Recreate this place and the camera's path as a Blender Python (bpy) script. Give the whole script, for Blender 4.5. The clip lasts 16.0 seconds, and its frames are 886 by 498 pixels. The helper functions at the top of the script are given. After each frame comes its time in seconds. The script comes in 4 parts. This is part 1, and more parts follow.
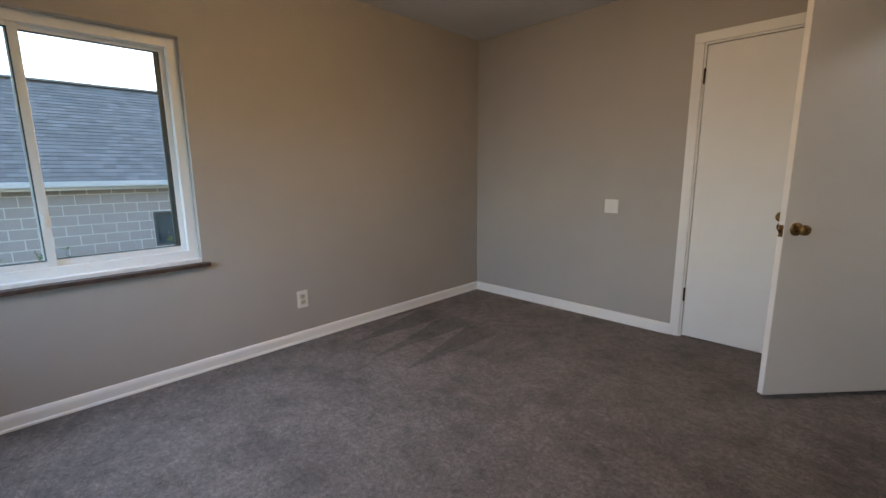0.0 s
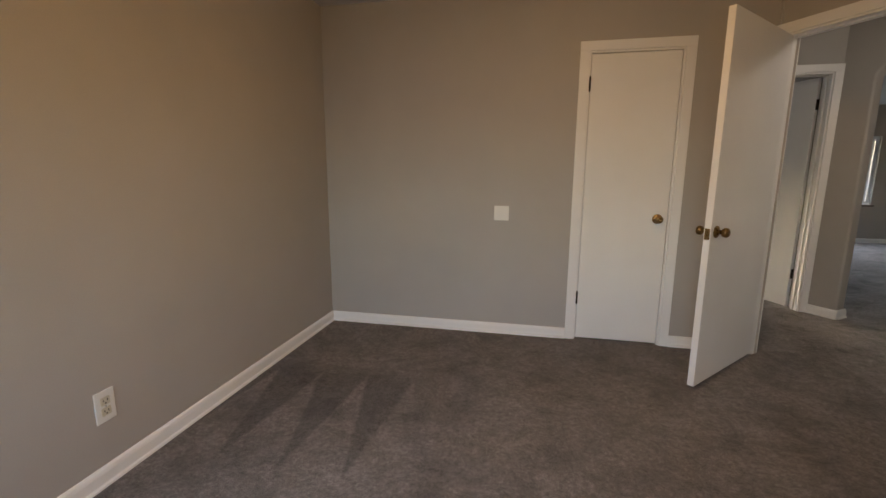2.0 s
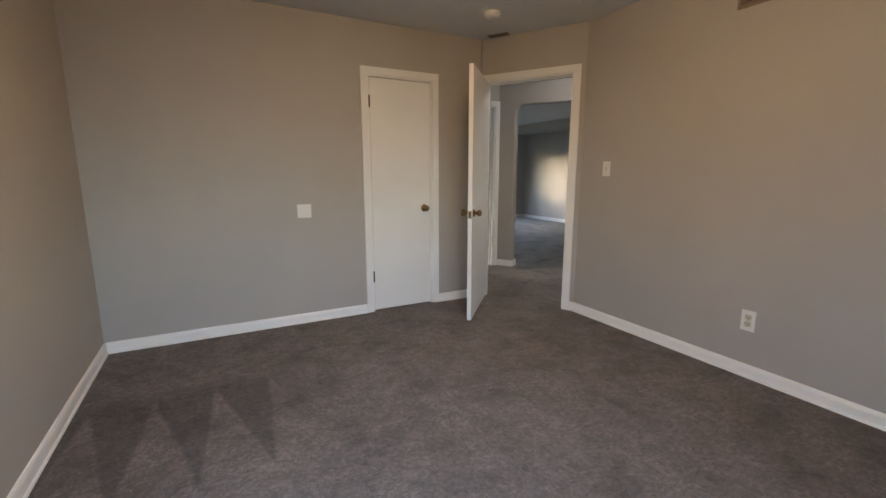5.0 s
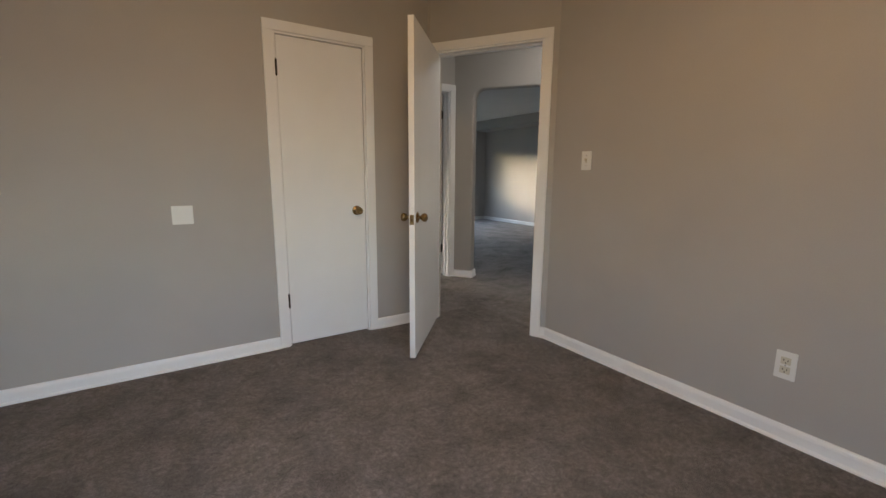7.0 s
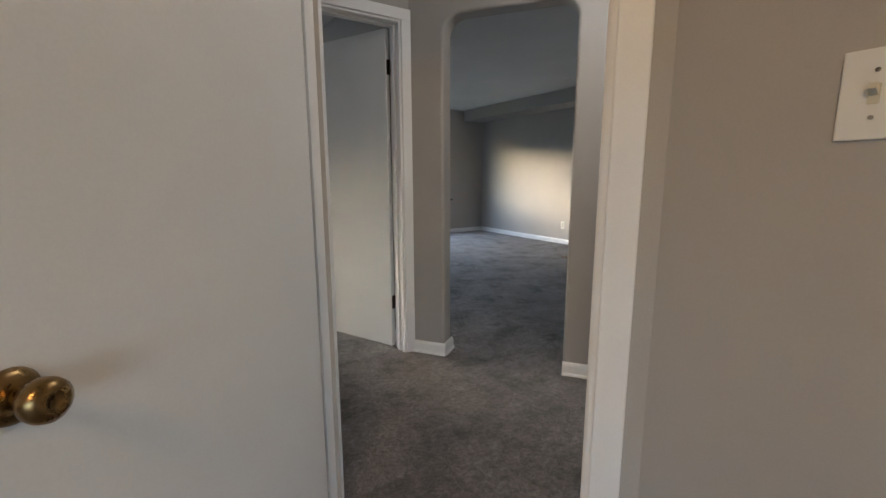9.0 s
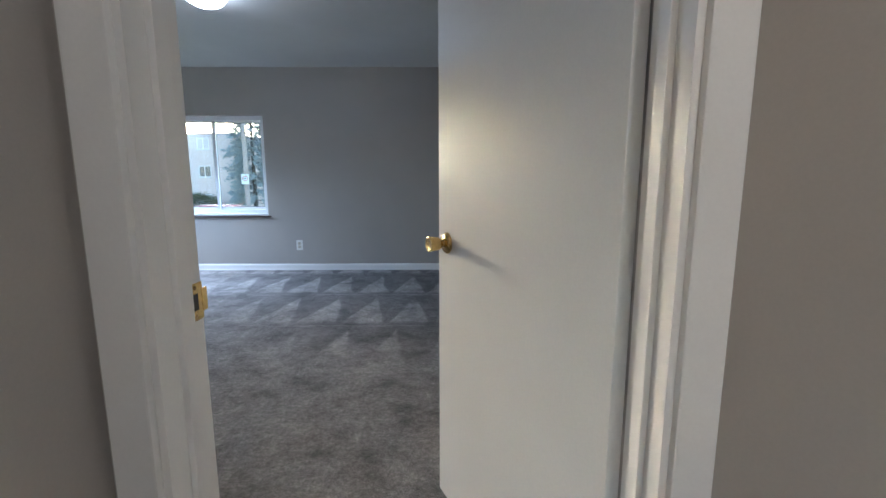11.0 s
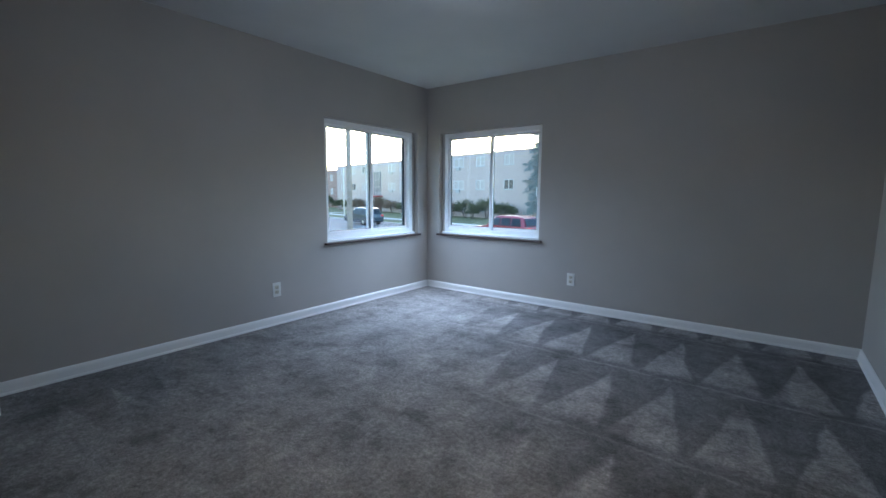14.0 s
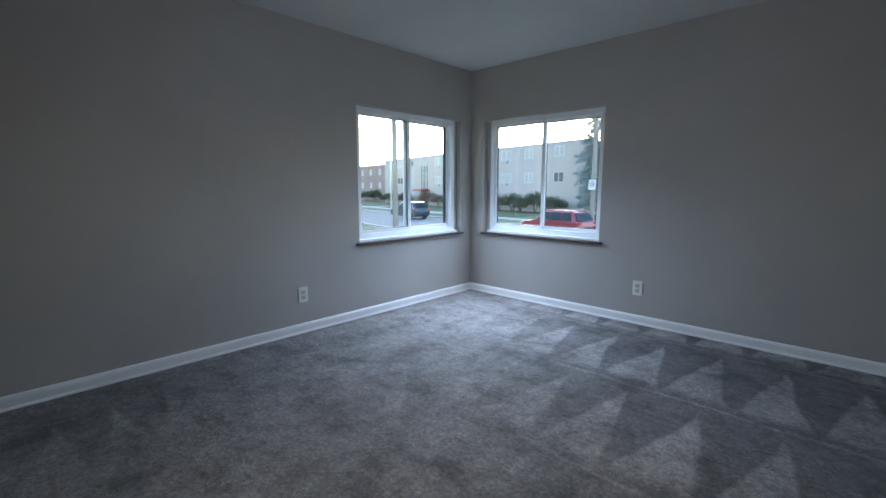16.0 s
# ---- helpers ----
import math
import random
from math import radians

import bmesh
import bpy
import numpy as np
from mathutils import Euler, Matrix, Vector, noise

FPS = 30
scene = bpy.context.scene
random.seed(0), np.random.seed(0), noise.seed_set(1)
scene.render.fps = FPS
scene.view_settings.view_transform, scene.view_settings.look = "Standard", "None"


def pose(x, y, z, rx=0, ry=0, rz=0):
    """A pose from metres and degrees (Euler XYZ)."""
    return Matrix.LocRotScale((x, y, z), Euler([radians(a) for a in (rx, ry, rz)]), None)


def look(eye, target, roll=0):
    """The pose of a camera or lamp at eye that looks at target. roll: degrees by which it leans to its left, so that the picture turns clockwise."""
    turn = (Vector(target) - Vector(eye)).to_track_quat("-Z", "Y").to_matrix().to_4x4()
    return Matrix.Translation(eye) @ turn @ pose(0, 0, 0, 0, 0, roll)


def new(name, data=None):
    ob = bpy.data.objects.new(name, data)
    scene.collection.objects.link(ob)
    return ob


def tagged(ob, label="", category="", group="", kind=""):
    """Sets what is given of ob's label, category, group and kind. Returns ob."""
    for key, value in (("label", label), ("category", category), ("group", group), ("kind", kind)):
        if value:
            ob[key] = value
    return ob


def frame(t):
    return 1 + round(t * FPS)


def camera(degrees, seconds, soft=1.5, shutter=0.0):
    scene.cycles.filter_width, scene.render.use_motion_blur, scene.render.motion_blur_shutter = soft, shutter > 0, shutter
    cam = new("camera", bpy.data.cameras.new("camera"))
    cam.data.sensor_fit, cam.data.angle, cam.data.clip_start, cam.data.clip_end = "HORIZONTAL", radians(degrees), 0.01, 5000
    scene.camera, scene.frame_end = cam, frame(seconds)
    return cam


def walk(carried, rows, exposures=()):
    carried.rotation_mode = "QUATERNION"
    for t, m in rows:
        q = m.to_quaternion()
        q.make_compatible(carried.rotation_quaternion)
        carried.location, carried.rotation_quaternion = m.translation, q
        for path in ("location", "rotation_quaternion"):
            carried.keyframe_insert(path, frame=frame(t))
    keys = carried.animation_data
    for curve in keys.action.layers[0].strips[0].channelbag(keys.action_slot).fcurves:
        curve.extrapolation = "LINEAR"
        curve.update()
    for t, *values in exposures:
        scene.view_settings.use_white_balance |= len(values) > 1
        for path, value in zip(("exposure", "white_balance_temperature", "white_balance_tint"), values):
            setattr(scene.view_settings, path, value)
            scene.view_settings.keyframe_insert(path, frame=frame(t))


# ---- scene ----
cam = camera(92.0, 16.0)
PATH = [
    (0, (2.813, -3.362, 1.207), (1.433, -1.959, 0.854), -0.5),
    (0.5, (2.519, -3.344, 1.214), (1.357, -1.757, 0.853), -0.2),
    (1, (2.248, -3.225, 1.2), (1.212, -1.552, 0.844), -0.3),
    (1.5, (1.949, -3.179, 1.224), (1.109, -1.398, 0.874), 0.1),
    (2, (1.611, -3.193, 1.22), (1.209, -1.265, 0.871), 0.3),
    (2.5, (1.355, -3.137, 1.224), (1.249, -1.17, 0.876), 0.4),
    (3, (1.064, -3.189, 1.237), (1.336, -1.237, 0.901), 0.4),
    (3.5, (0.887, -3.294, 1.252), (1.466, -1.411, 0.912), 0.2),
    (4, (0.812, -3.447, 1.248), (1.478, -1.591, 0.918), -0.2),
    (4.5, (0.805, -3.563, 1.221), (1.574, -1.745, 0.898), 0.1),
    (4.7, (0.748, -3.571, 1.241), (1.591, -1.789, 0.902), 0.1),
    (6.8, (1.199, -3.04, 1.184), (2.27, -1.39, 0.825), -0.1),
    (7, (1.304, -2.91, 1.18), (2.378, -1.259, 0.832), 0.4),
    (7.5, (1.597, -2.57, 1.181), (2.673, -0.923, 0.821), 0.1),
    (8, (1.978, -2.165, 1.172), (3.069, -0.527, 0.816), 0.5),
    (8.2, (2.143, -2.003, 1.187), (3.236, -0.366, 0.834), 0.2),
    (10.3, (3.513, -0.088, 1.109), (4.159, 1.778, 0.795), -0.5),
    (10.5, (3.585, 0.078, 1.11), (4.012, 2.007, 0.796), -0.2),
    (10.8, (3.635, 0.339, 1.098), (3.775, 2.311, 0.792), -0.0),
    (11, (3.661, 0.526, 1.078), (3.671, 2.503, 0.775), -0.1),
    (11.2, (3.669, 0.707, 1.101), (3.563, 2.682, 0.805), -0.1),
    (11.5, (3.657, 0.951, 1.123), (3.421, 2.914, 0.821), -0.3),
    (12, (3.601, 1.29, 1.134), (2.98, 3.169, 0.846), 0.0),
    (12.5, (3.505, 1.552, 1.162), (2.741, 3.378, 0.874), 0.2),
    (13, (3.47, 1.661, 1.173), (2.51, 3.396, 0.908), -1.5),
    (13.5, (3.486, 1.681, 1.193), (2.362, 3.314, 0.929), 0.4),
    (14, (3.45, 1.664, 1.169), (2.246, 3.241, 0.915), 0.3),
    (14.5, (3.428, 1.644, 1.174), (2.17, 3.178, 0.919), 0.3),
    (15, (3.429, 1.66, 1.157), (2.133, 3.163, 0.911), 0.5),
    (15.5, (3.341, 1.796, 1.155), (1.998, 3.254, 0.893), 0.3),
    (16, (3.17, 2.064, 1.179), (1.804, 3.497, 0.895), 0.0),
]
walk(cam, [(t, look(eye, target, roll)) for t, eye, target, roll in PATH],
     [(0, 3.1, 5850, 12), (1, 3.08, 6100, 13), (2, 3.18, 6600, 15), (3, 3.3, 6400, 14), (4.5, 3.45, 5900, 12), (8, 3.35, 5850, 11), (10.5, 3.78, 5450, 12), (11, 3.76, 5400, 12), (11.5, 3.7, 5200, 11), (12, 3.49, 5200, 11), (13, 3.28, 5250, 11), (16, 3.31, 5520, 12)])

# ---------------------------------------------------------------- world, sun, exposure
SUN_AZ = 36.0      # degrees to the left of +y
SUN_EL = 9.0
world = bpy.data.worlds.new("evening_sky")
scene.world = world
world.use_nodes = True
wn = world.node_tree.nodes
sky = wn.new("ShaderNodeTexSky")
sky.sky_type = "NISHITA"
sky.sun_disc = False
sky.sun_elevation = radians(SUN_EL)
sky.sun_rotation = radians(-SUN_AZ)
sky.air_density, sky.dust_density, sky.ozone_density = 1.0, 1.7, 1.5
wn["Background"].inputs[1].default_value = 0.15
world.node_tree.links.new(sky.outputs[0], wn["Background"].inputs[0])

sun_data = bpy.data.lights.new("sun", "SUN")
sun_data.energy, sun_data.angle, sun_data.color = 0.074, radians(10), (1.0, 0.985, 0.965)
sun = new("sun", sun_data)
sun.matrix_world = look((0, 0, 30), (math.sin(radians(SUN_AZ)) * 30, -math.cos(radians(SUN_AZ)) * 30, 30 - 30 * math.tan(radians(SUN_EL))))


LAMP_A, LAMP_B, LAMP_C = 9.4, 2.5, 3.3      # glow of the ceiling lamps; A and C are unseen, added for light


# ---------------------------------------------------------------- mesh helpers
def obj(name, bm, mat, parent=None, smooth=False):
    me = bpy.data.meshes.new(name)
    bmesh.ops.recalc_face_normals(bm, faces=bm.faces)
    bm.to_mesh(me)
    bm.free()
    me.materials.append(mat)
    if smooth:
        for p in me.polygons:
            p.use_smooth = True
    ob = new(name, me)
    if parent:
        ob.parent = parent
    return ob


def part(name, bm, mat, parent, label="", smooth=False):
    ob = obj(name, bm, mat, parent, smooth)
    if label:
        ob["label"] = label
    return ob


def box(bm, x0, x1, y0, y1, z0, z1, bevel=0.0):
    """A box, its edges rounded by bevel, added to bm."""
    b = bmesh.new()
    bmesh.ops.create_cube(b, size=1)
    bmesh.ops.transform(b, verts=b.verts, matrix=Matrix.Translation(((x0 + x1) / 2, (y0 + y1) / 2, (z0 + z1) / 2)) @ Matrix.Diagonal((abs(x1 - x0), abs(y1 - y0), abs(z1 - z0), 1)))
    if bevel:
        bmesh.ops.bevel(b, geom=b.edges[:], offset=bevel, segments=2, profile=0.7, affect="EDGES")
    me = bpy.data.meshes.new("tmp")
    b.to_mesh(me)
    b.free()
    bm.from_mesh(me)
    bpy.data.meshes.remove(me)
    return bm


def cyl(bm, p, q, r0, r1=None, n=16):
    """A cylinder or cone from p to q."""
    p, q = Vector(p), Vector(q)
    r1 = r0 if r1 is None else r1
    m = Matrix.Translation((p + q) / 2) @ (q - p).to_track_quat("Z", "Y").to_matrix().to_4x4()
    bmesh.ops.create_cone(bm, cap_ends=True, segments=n, radius1=r0, radius2=r1, depth=(q - p).length, matrix=m)
    return bm


def lathe(bm, profile, m=Matrix(), n=24):
    """A turned body: profile is (radius, height) pairs, about the local z axis, set by m."""
    rings = []
    for r, h in profile:
        rings.append([bm.verts.new(m @ Vector((r * math.cos(2 * math.pi * i / n), r * math.sin(2 * math.pi * i / n), h))) for i in range(n)] if r > 1e-5 else [bm.verts.new(m @ Vector((0, 0, h)))])
    for a, b in zip(rings, rings[1:]):
        for i in range(n):
            j = (i + 1) % n
            if len(a) == 1 and len(b) == 1:
                continue
            if len(a) == 1:
                bm.faces.new((a[0], b[i], b[j]))
            elif len(b) == 1:
                bm.faces.new((a[i], a[j], b[0]))
            else:
                bm.faces.new((a[i], a[j], b[j], b[i]))
    return bm


def slab(bm, a0, a1, t0, t1, z0, z1, holes=(), m=Matrix()):
    """An upright wall from a0 to a1 along local x, t0 to t1 thick along local y, with square holes (a0, a1, z0, z1) right through it."""
    xs = sorted({a0, a1, *[v for h in holes for v in h[:2] if a0 < v < a1]})
    zs = sorted({z0, z1, *[v for h in holes for v in h[2:4] if z0 < v < z1]})
    def solid(i, k):
        if not (0 <= i < len(xs) - 1 and 0 <= k < len(zs) - 1):
            return False
        cx, cz = (xs[i] + xs[i + 1]) / 2, (zs[k] + zs[k + 1]) / 2
        return not any(h[0] < cx < h[1] and h[2] < cz < h[3] for h in holes)
    cache = {}
    def v(x, y, z):
        if (x, y, z) not in cache:
            cache[x, y, z] = bm.verts.new(m @ Vector((x, y, z)))
        return cache[x, y, z]
    for i in range(len(xs) - 1):
        for k in range(len(zs) - 1):
            if not solid(i, k):
                continue
            x, X, z, Z = xs[i], xs[i + 1], zs[k], zs[k + 1]
            bm.faces.new((v(x, t0, z), v(X, t0, z), v(X, t0, Z), v(x, t0, Z)))
            bm.faces.new((v(x, t1, z), v(x, t1, Z), v(X, t1, Z), v(X, t1, z)))
            if not solid(i - 1, k):
                bm.faces.new((v(x, t0, z), v(x, t0, Z), v(x, t1, Z), v(x, t1, z)))
            if not solid(i + 1, k):
                bm.faces.new((v(X, t0, z), v(X, t1, z), v(X, t1, Z), v(X, t0, Z)))
            if not solid(i, k - 1):
                bm.faces.new((v(x, t0, z), v(x, t1, z), v(X, t1, z), v(X, t0, z)))
            if not solid(i, k + 1):
                bm.faces.new((v(x, t0, Z), v(X, t0, Z), v(X, t1, Z), v(x, t1, Z)))
    return bm


def along(p, q):
    """Local x runs from p to q in plan, local y to the left of it."""
    d = Vector((q[0] - p[0], q[1] - p[1], 0))
    return Matrix.Translation((p[0], p[1], 0)) @ Matrix.Rotation(math.atan2(d.y, d.x), 4, "Z"), d.length


# ---------------------------------------------------------------- materials
def material(name, color, rough=0.6, metal=0.0, spec=0.5):
    mat = bpy.data.materials.new(name)
    mat.use_nodes = True
    b = mat.node_tree.nodes["Principled BSDF"]
    b.inputs["Base Color"].default_value = (*color, 1)
    b.inputs["Roughness"].default_value = rough
    b.inputs["Metallic"].default_value = metal
    b.inputs["Specular IOR Level"].default_value = spec
    return mat


class Graph:
    """Short hand for the node tree of a material."""

    def __init__(self, mat):
        self.mat, self.nt = mat, mat.node_tree
        self.bsdf = self.nt.nodes["Principled BSDF"]

    def add(self, kind, **values):
        n = self.nt.nodes.new("ShaderNode" + kind)
        for k, val in values.items():
            n.inputs[k.replace("_", " ")].default_value = val
        return n

    def link(self, a, b):
        self.nt.links.new(a, b)

    def coords(self, kind="Object", scale=(1, 1, 1), turn=0.0):
        t = self.add("TexCoord")
        m = self.add("Mapping")
        m.inputs["Scale"].default_value = scale
        m.inputs["Rotation"].default_value = (0, 0, turn)
        self.link(t.outputs[kind], m.inputs[0])
        return m.outputs[0]

    def noise(self, vec, scale, detail=4.0, rough=0.6):
        n = self.add("TexNoise", Scale=scale, Detail=detail, Roughness=rough)
        self.link(vec, n.inputs["Vector"])
        return n.outputs["Fac"]

    def math(self, op, a, b=None, c=None):
        n = self.add("Math")
        n.operation = op
        for i, val in enumerate((a, b, c)):
            if val is None:
                continue
            if isinstance(val, (int, float)):
                n.inputs[i].default_value = val
            else:
                self.link(val, n.inputs[i])
        return n.outputs[0]

    def ramp(self, fac, stops):
        n = self.add("ValToRGB")
        e = n.color_ramp.elements
        while len(e) < len(stops):
            e.new(0.5)
        for el, (p, c) in zip(e, stops):
            el.position, el.color = p, (*c, 1)
        self.link(fac, n.inputs[0])
        return n.outputs[0]

    def mix(self, fac, a, b, mode="MIX"):
        n = self.add("Mix")
        n.data_type, n.blend_type = "RGBA", mode
        for sock, val in ((n.inputs[0], fac), (n.inputs[6], a), (n.inputs[7], b)):
            if isinstance(val, (int, float)):
                sock.default_value = val
            elif isinstance(val, tuple):
                sock.default_value = (*val, 1)
            else:
                self.link(val, sock)
        return n.outputs[2]

    def bump(self, height, strength, distance):
        n = self.add("Bump", Strength=strength, Distance=distance)
        self.link(height, n.inputs["Height"])
        self.link(n.outputs[0], self.bsdf.inputs["Normal"])

    def color(self, out):
        self.link(out, self.bsdf.inputs["Base Color"])

    def rough(self, out):
        self.link(out, self.bsdf.inputs["Roughness"])


def paint(name, color, rough, amount=0.06, relief=0.25):
    """Rolled wall paint: faint roller stipple and wide uneven patches."""
    g = Graph(material(name, color, rough, spec=0.35))
    v = g.coords()
    wide = g.noise(v, 1.3, 3)
    fine = g.noise(v, 180, 2)
    dark = tuple(c * (1 - amount) for c in color)
    light = tuple(min(c * (1 + amount), 0.95) for c in color)
    g.color(g.mix(0.25, g.ramp(wide, ((0.3, dark), (0.7, light))), g.ramp(fine, ((0.35, dark), (0.65, light)))))
    g.rough(g.math("MULTIPLY_ADD", wide, 0.15, rough - 0.07))
    g.bump(fine, relief, 0.0008)
    return g.mat


WALL = paint("greige_wall_paint", (0.44, 0.412, 0.378), 0.55)
CEILING = paint("flat_white_ceiling_paint", (0.66, 0.66, 0.65), 0.85)
TRIM = paint("white_semigloss_trim_paint", (0.86, 0.85, 0.83), 0.32, 0.04, 0.12)
DOOR = paint("off_white_door_paint", (0.85, 0.84, 0.815), 0.42, 0.05, 0.18)
VINYL = paint("white_window_vinyl", (0.82, 0.83, 0.84), 0.35, 0.02, 0.03)


def brass_metal(name, color, rough):
    g = Graph(material(name, color, rough, 1.0))
    v = g.coords()
    n = g.noise(v, 60, 3)
    g.color(g.ramp(n, ((0.3, tuple(c * 0.75 for c in color)), (0.65, color))))
    g.rough(g.math("MULTIPLY_ADD", n, 0.2, rough - 0.08))
    return g.mat


BRASS = brass_metal("polished_brass", (0.80, 0.57, 0.23), 0.2)
OLD_BRONZE = brass_metal("old_dark_bronze", (0.10, 0.068, 0.04), 0.3)
AGED_BRASS = brass_metal("aged_brass", (0.30, 0.195, 0.08), 0.26)
DARK_METAL = brass_metal("dark_bronze_metal", (0.05, 0.04, 0.03), 0.4)
NICKEL = brass_metal("satin_nickel", (0.55, 0.53, 0.5), 0.3)
PLASTIC = material("white_plastic", (0.80, 0.79, 0.75), 0.35)
SLOT = material("dark_slot_plastic", (0.02, 0.02, 0.02), 0.5)
OUTLET_FACE = material("beige_outlet_plastic", (0.62, 0.58, 0.46), 0.4)
GASKET = material("dark_window_gasket", (0.06, 0.075, 0.08), 0.5)


def carpet(name, marks, tint=(1.0, 1.0, 1.0)):
    """Cut-pile carpet: tufts, soft traffic patches, and vacuum strokes where marks is "rows" or "strokes"; the tint
    puts a room's light into the colour.
    """
    g = Graph(material(name, (0.2, 0.18, 0.17), 0.95, spec=0.1))
    v = g.coords()
    tuft = g.noise(v, 170, 4, 0.7)
    clump = g.noise(v, 48, 6, 0.75)
    patch = g.noise(v, 3.6, 6, 0.65)
    wide = g.noise(v, 0.9, 2)
    base = g.ramp(clump, ((0.30, (0.105, 0.101, 0.100)), (0.5, (0.210, 0.2015, 0.200)), (0.70, (0.345, 0.334, 0.332))))
    mid = g.noise(v, 16, 5, 0.65)
    low, high = (0.66, 1.22) if marks == "strokes" else (0.56, 1.36)
    worn = g.ramp(patch, ((0.36, (low, low, low)), (0.46, (0.94, 0.94, 0.94)), (0.66, (high, high, high))))
    out = g.mix(1.0, base, worn, "MULTIPLY")
    out = g.mix(1.0, out, g.ramp(tuft, ((0.34, (0.55, 0.55, 0.55)), (0.66, (1.38, 1.38, 1.38)))), "MULTIPLY")
    out = g.mix(1.0, out, g.ramp(mid, ((0.32, (0.72, 0.72, 0.72)), (0.5, (1.0, 1.0, 1.0)), (0.68, (1.22, 1.22, 1.22)))), "MULTIPLY")
    sep = g.add("SeparateXYZ")
    jit = g.add("TexNoise", Scale=2.5, Detail=3.0)
    g.link(v, jit.inputs["Vector"])
    off = g.add("VectorMath")
    off.operation = "MULTIPLY_ADD"
    g.link(jit.outputs["Color"], off.inputs[0])
    sway = 0.035 if marks == "strokes" else 0.09
    off.inputs[1].default_value = (sway, sway, 0)
    g.link(v, off.inputs[2])
    g.link(off.outputs[0], sep.inputs[0])
    X, Y = sep.outputs[0], sep.outputs[1]
    if marks == "rows":
        # strokes 0.36 m apart in bands 0.93 m deep, their tips towards the north wall
        band = g.math("DIVIDE", g.math("SUBTRACT", 5.53, Y), 0.93)
        down = g.math("FRACT", band)
        row = g.math("FLOOR", band)
        odd = g.math("MULTIPLY_ADD", row, 0.8, g.math("MULTIPLY_ADD", g.math("MAXIMUM", g.math("SUBTRACT", row, 1.0), 0.0), 0.45, 0.1))
        across = g.math("FRACT", g.math("ADD", g.math("DIVIDE", X, 0.36), odd))
        half = g.math("ABSOLUTE", g.math("SUBTRACT", across, 0.5))
        edge = g.math("MULTIPLY", down, 0.55)
        tri = g.math("MULTIPLY", g.math("SUBTRACT", edge, half), 16.0)
        tri = g.math("MINIMUM", g.math("MAXIMUM", tri, 0.0), 1.0)
        tail = g.math("MINIMUM", g.math("MAXIMUM", g.math("MULTIPLY", g.math("SUBTRACT", 0.88, down), 14.0), 0.0), 1.0)
        tri = g.math("MULTIPLY", tri, tail)
        seam = g.math("MAXIMUM", g.math("MULTIPLY_ADD", g.math("ABSOLUTE", g.math("SUBTRACT", down, 0.93)), -30.0, 0.6), 0.0)
        streak = g.noise(g.coords(scale=(38, 3, 1)), 1.0, 3)
        tri = g.math("MAXIMUM", g.math("MULTIPLY", tri, g.math("MULTIPLY_ADD", streak, 0.9, 0.5)), seam)
        # the strokes are trodden out towards the window corner and the door
        reach = g.math("MINIMUM", g.math("MAXIMUM", g.math("MULTIPLY_ADD", X, 0.75, g.math("MULTIPLY_ADD", Y, 0.55, -3.25)), 0.0), 1.0)
        # a few short strokes against the west wall
        deep = g.math("DIVIDE", g.math("SUBTRACT", X, 0.40), 0.5)
        side = g.math("ABSOLUTE", g.math("SUBTRACT", g.math("FRACT", g.math("DIVIDE", g.math("SUBTRACT", Y, 2.315), 0.25)), 0.5))
        short = g.math("MINIMUM", g.math("MAXIMUM", g.math("MULTIPLY", g.math("SUBTRACT", g.math("MULTIPLY", deep, 0.4), side), 12.0), 0.0), 1.0)
        wall_end = g.math("MINIMUM", g.math("MAXIMUM", g.math("MULTIPLY_ADD", X, -2.6, 2.5), 0.0), 0.8)
        row_end = g.math("MINIMUM", g.math("MAXIMUM", g.math("MULTIPLY_ADD", g.math("ABSOLUTE", g.math("SUBTRACT", Y, 2.4)), -5.0, 2.2), 0.0), 1.0)
        out = g.mix(g.math("MULTIPLY", wall_end, row_end), out, g.mix(1.0, out, g.mix(short, (0.70, 0.71, 0.73), (1.3, 1.3, 1.3)), "MULTIPLY"))
        faint = g.math("MINIMUM", g.math("MAXIMUM", g.math("MULTIPLY_ADD", Y, 2.2, -6.7), 0.3), 1.0)
        fade = g.math("MULTIPLY", g.math("MULTIPLY", reach, faint), g.math("MULTIPLY_ADD", wide, 0.5, 0.65))
        shade = g.mix(tri, (0.58, 0.59, 0.61), (1.38, 1.38, 1.38))
        out = g.mix(fade, out, g.mix(1.0, out, shade, "MULTIPLY"))
    elif marks == "strokes":
        # one band of narrow leaning strokes in the corner by the window wall, 0.3 m apart
        down = g.math("DIVIDE", g.math("SUBTRACT", -0.833, Y), 0.86)
        across = g.math("FRACT", g.math("MULTIPLY_ADD", g.math("MULTIPLY_ADD", down, -0.077, X), 3.4, -0.83))
        half = g.math("ABSOLUTE", g.math("SUBTRACT", across, 0.5))
        tri = g.math("MULTIPLY", g.math("SUBTRACT", g.math("MULTIPLY", down, 0.5), half), 16.0)
        tri = g.math("MINIMUM", g.math("MAXIMUM", tri, 0.0), 1.0)
        reach = g.math("MINIMUM", g.math("MAXIMUM", g.math("MULTIPLY_ADD", X, -3.5, 4.3), 0.0), 1.0)
        begin = g.math("MINIMUM", g.math("MAXIMUM", g.math("MULTIPLY_ADD", down, 5.0, 0.4), 0.0), 1.0)
        finish = g.math("MINIMUM", g.math("MAXIMUM", g.math("MULTIPLY_ADD", down, -2.5, 3.6), 0.0), 1.0)
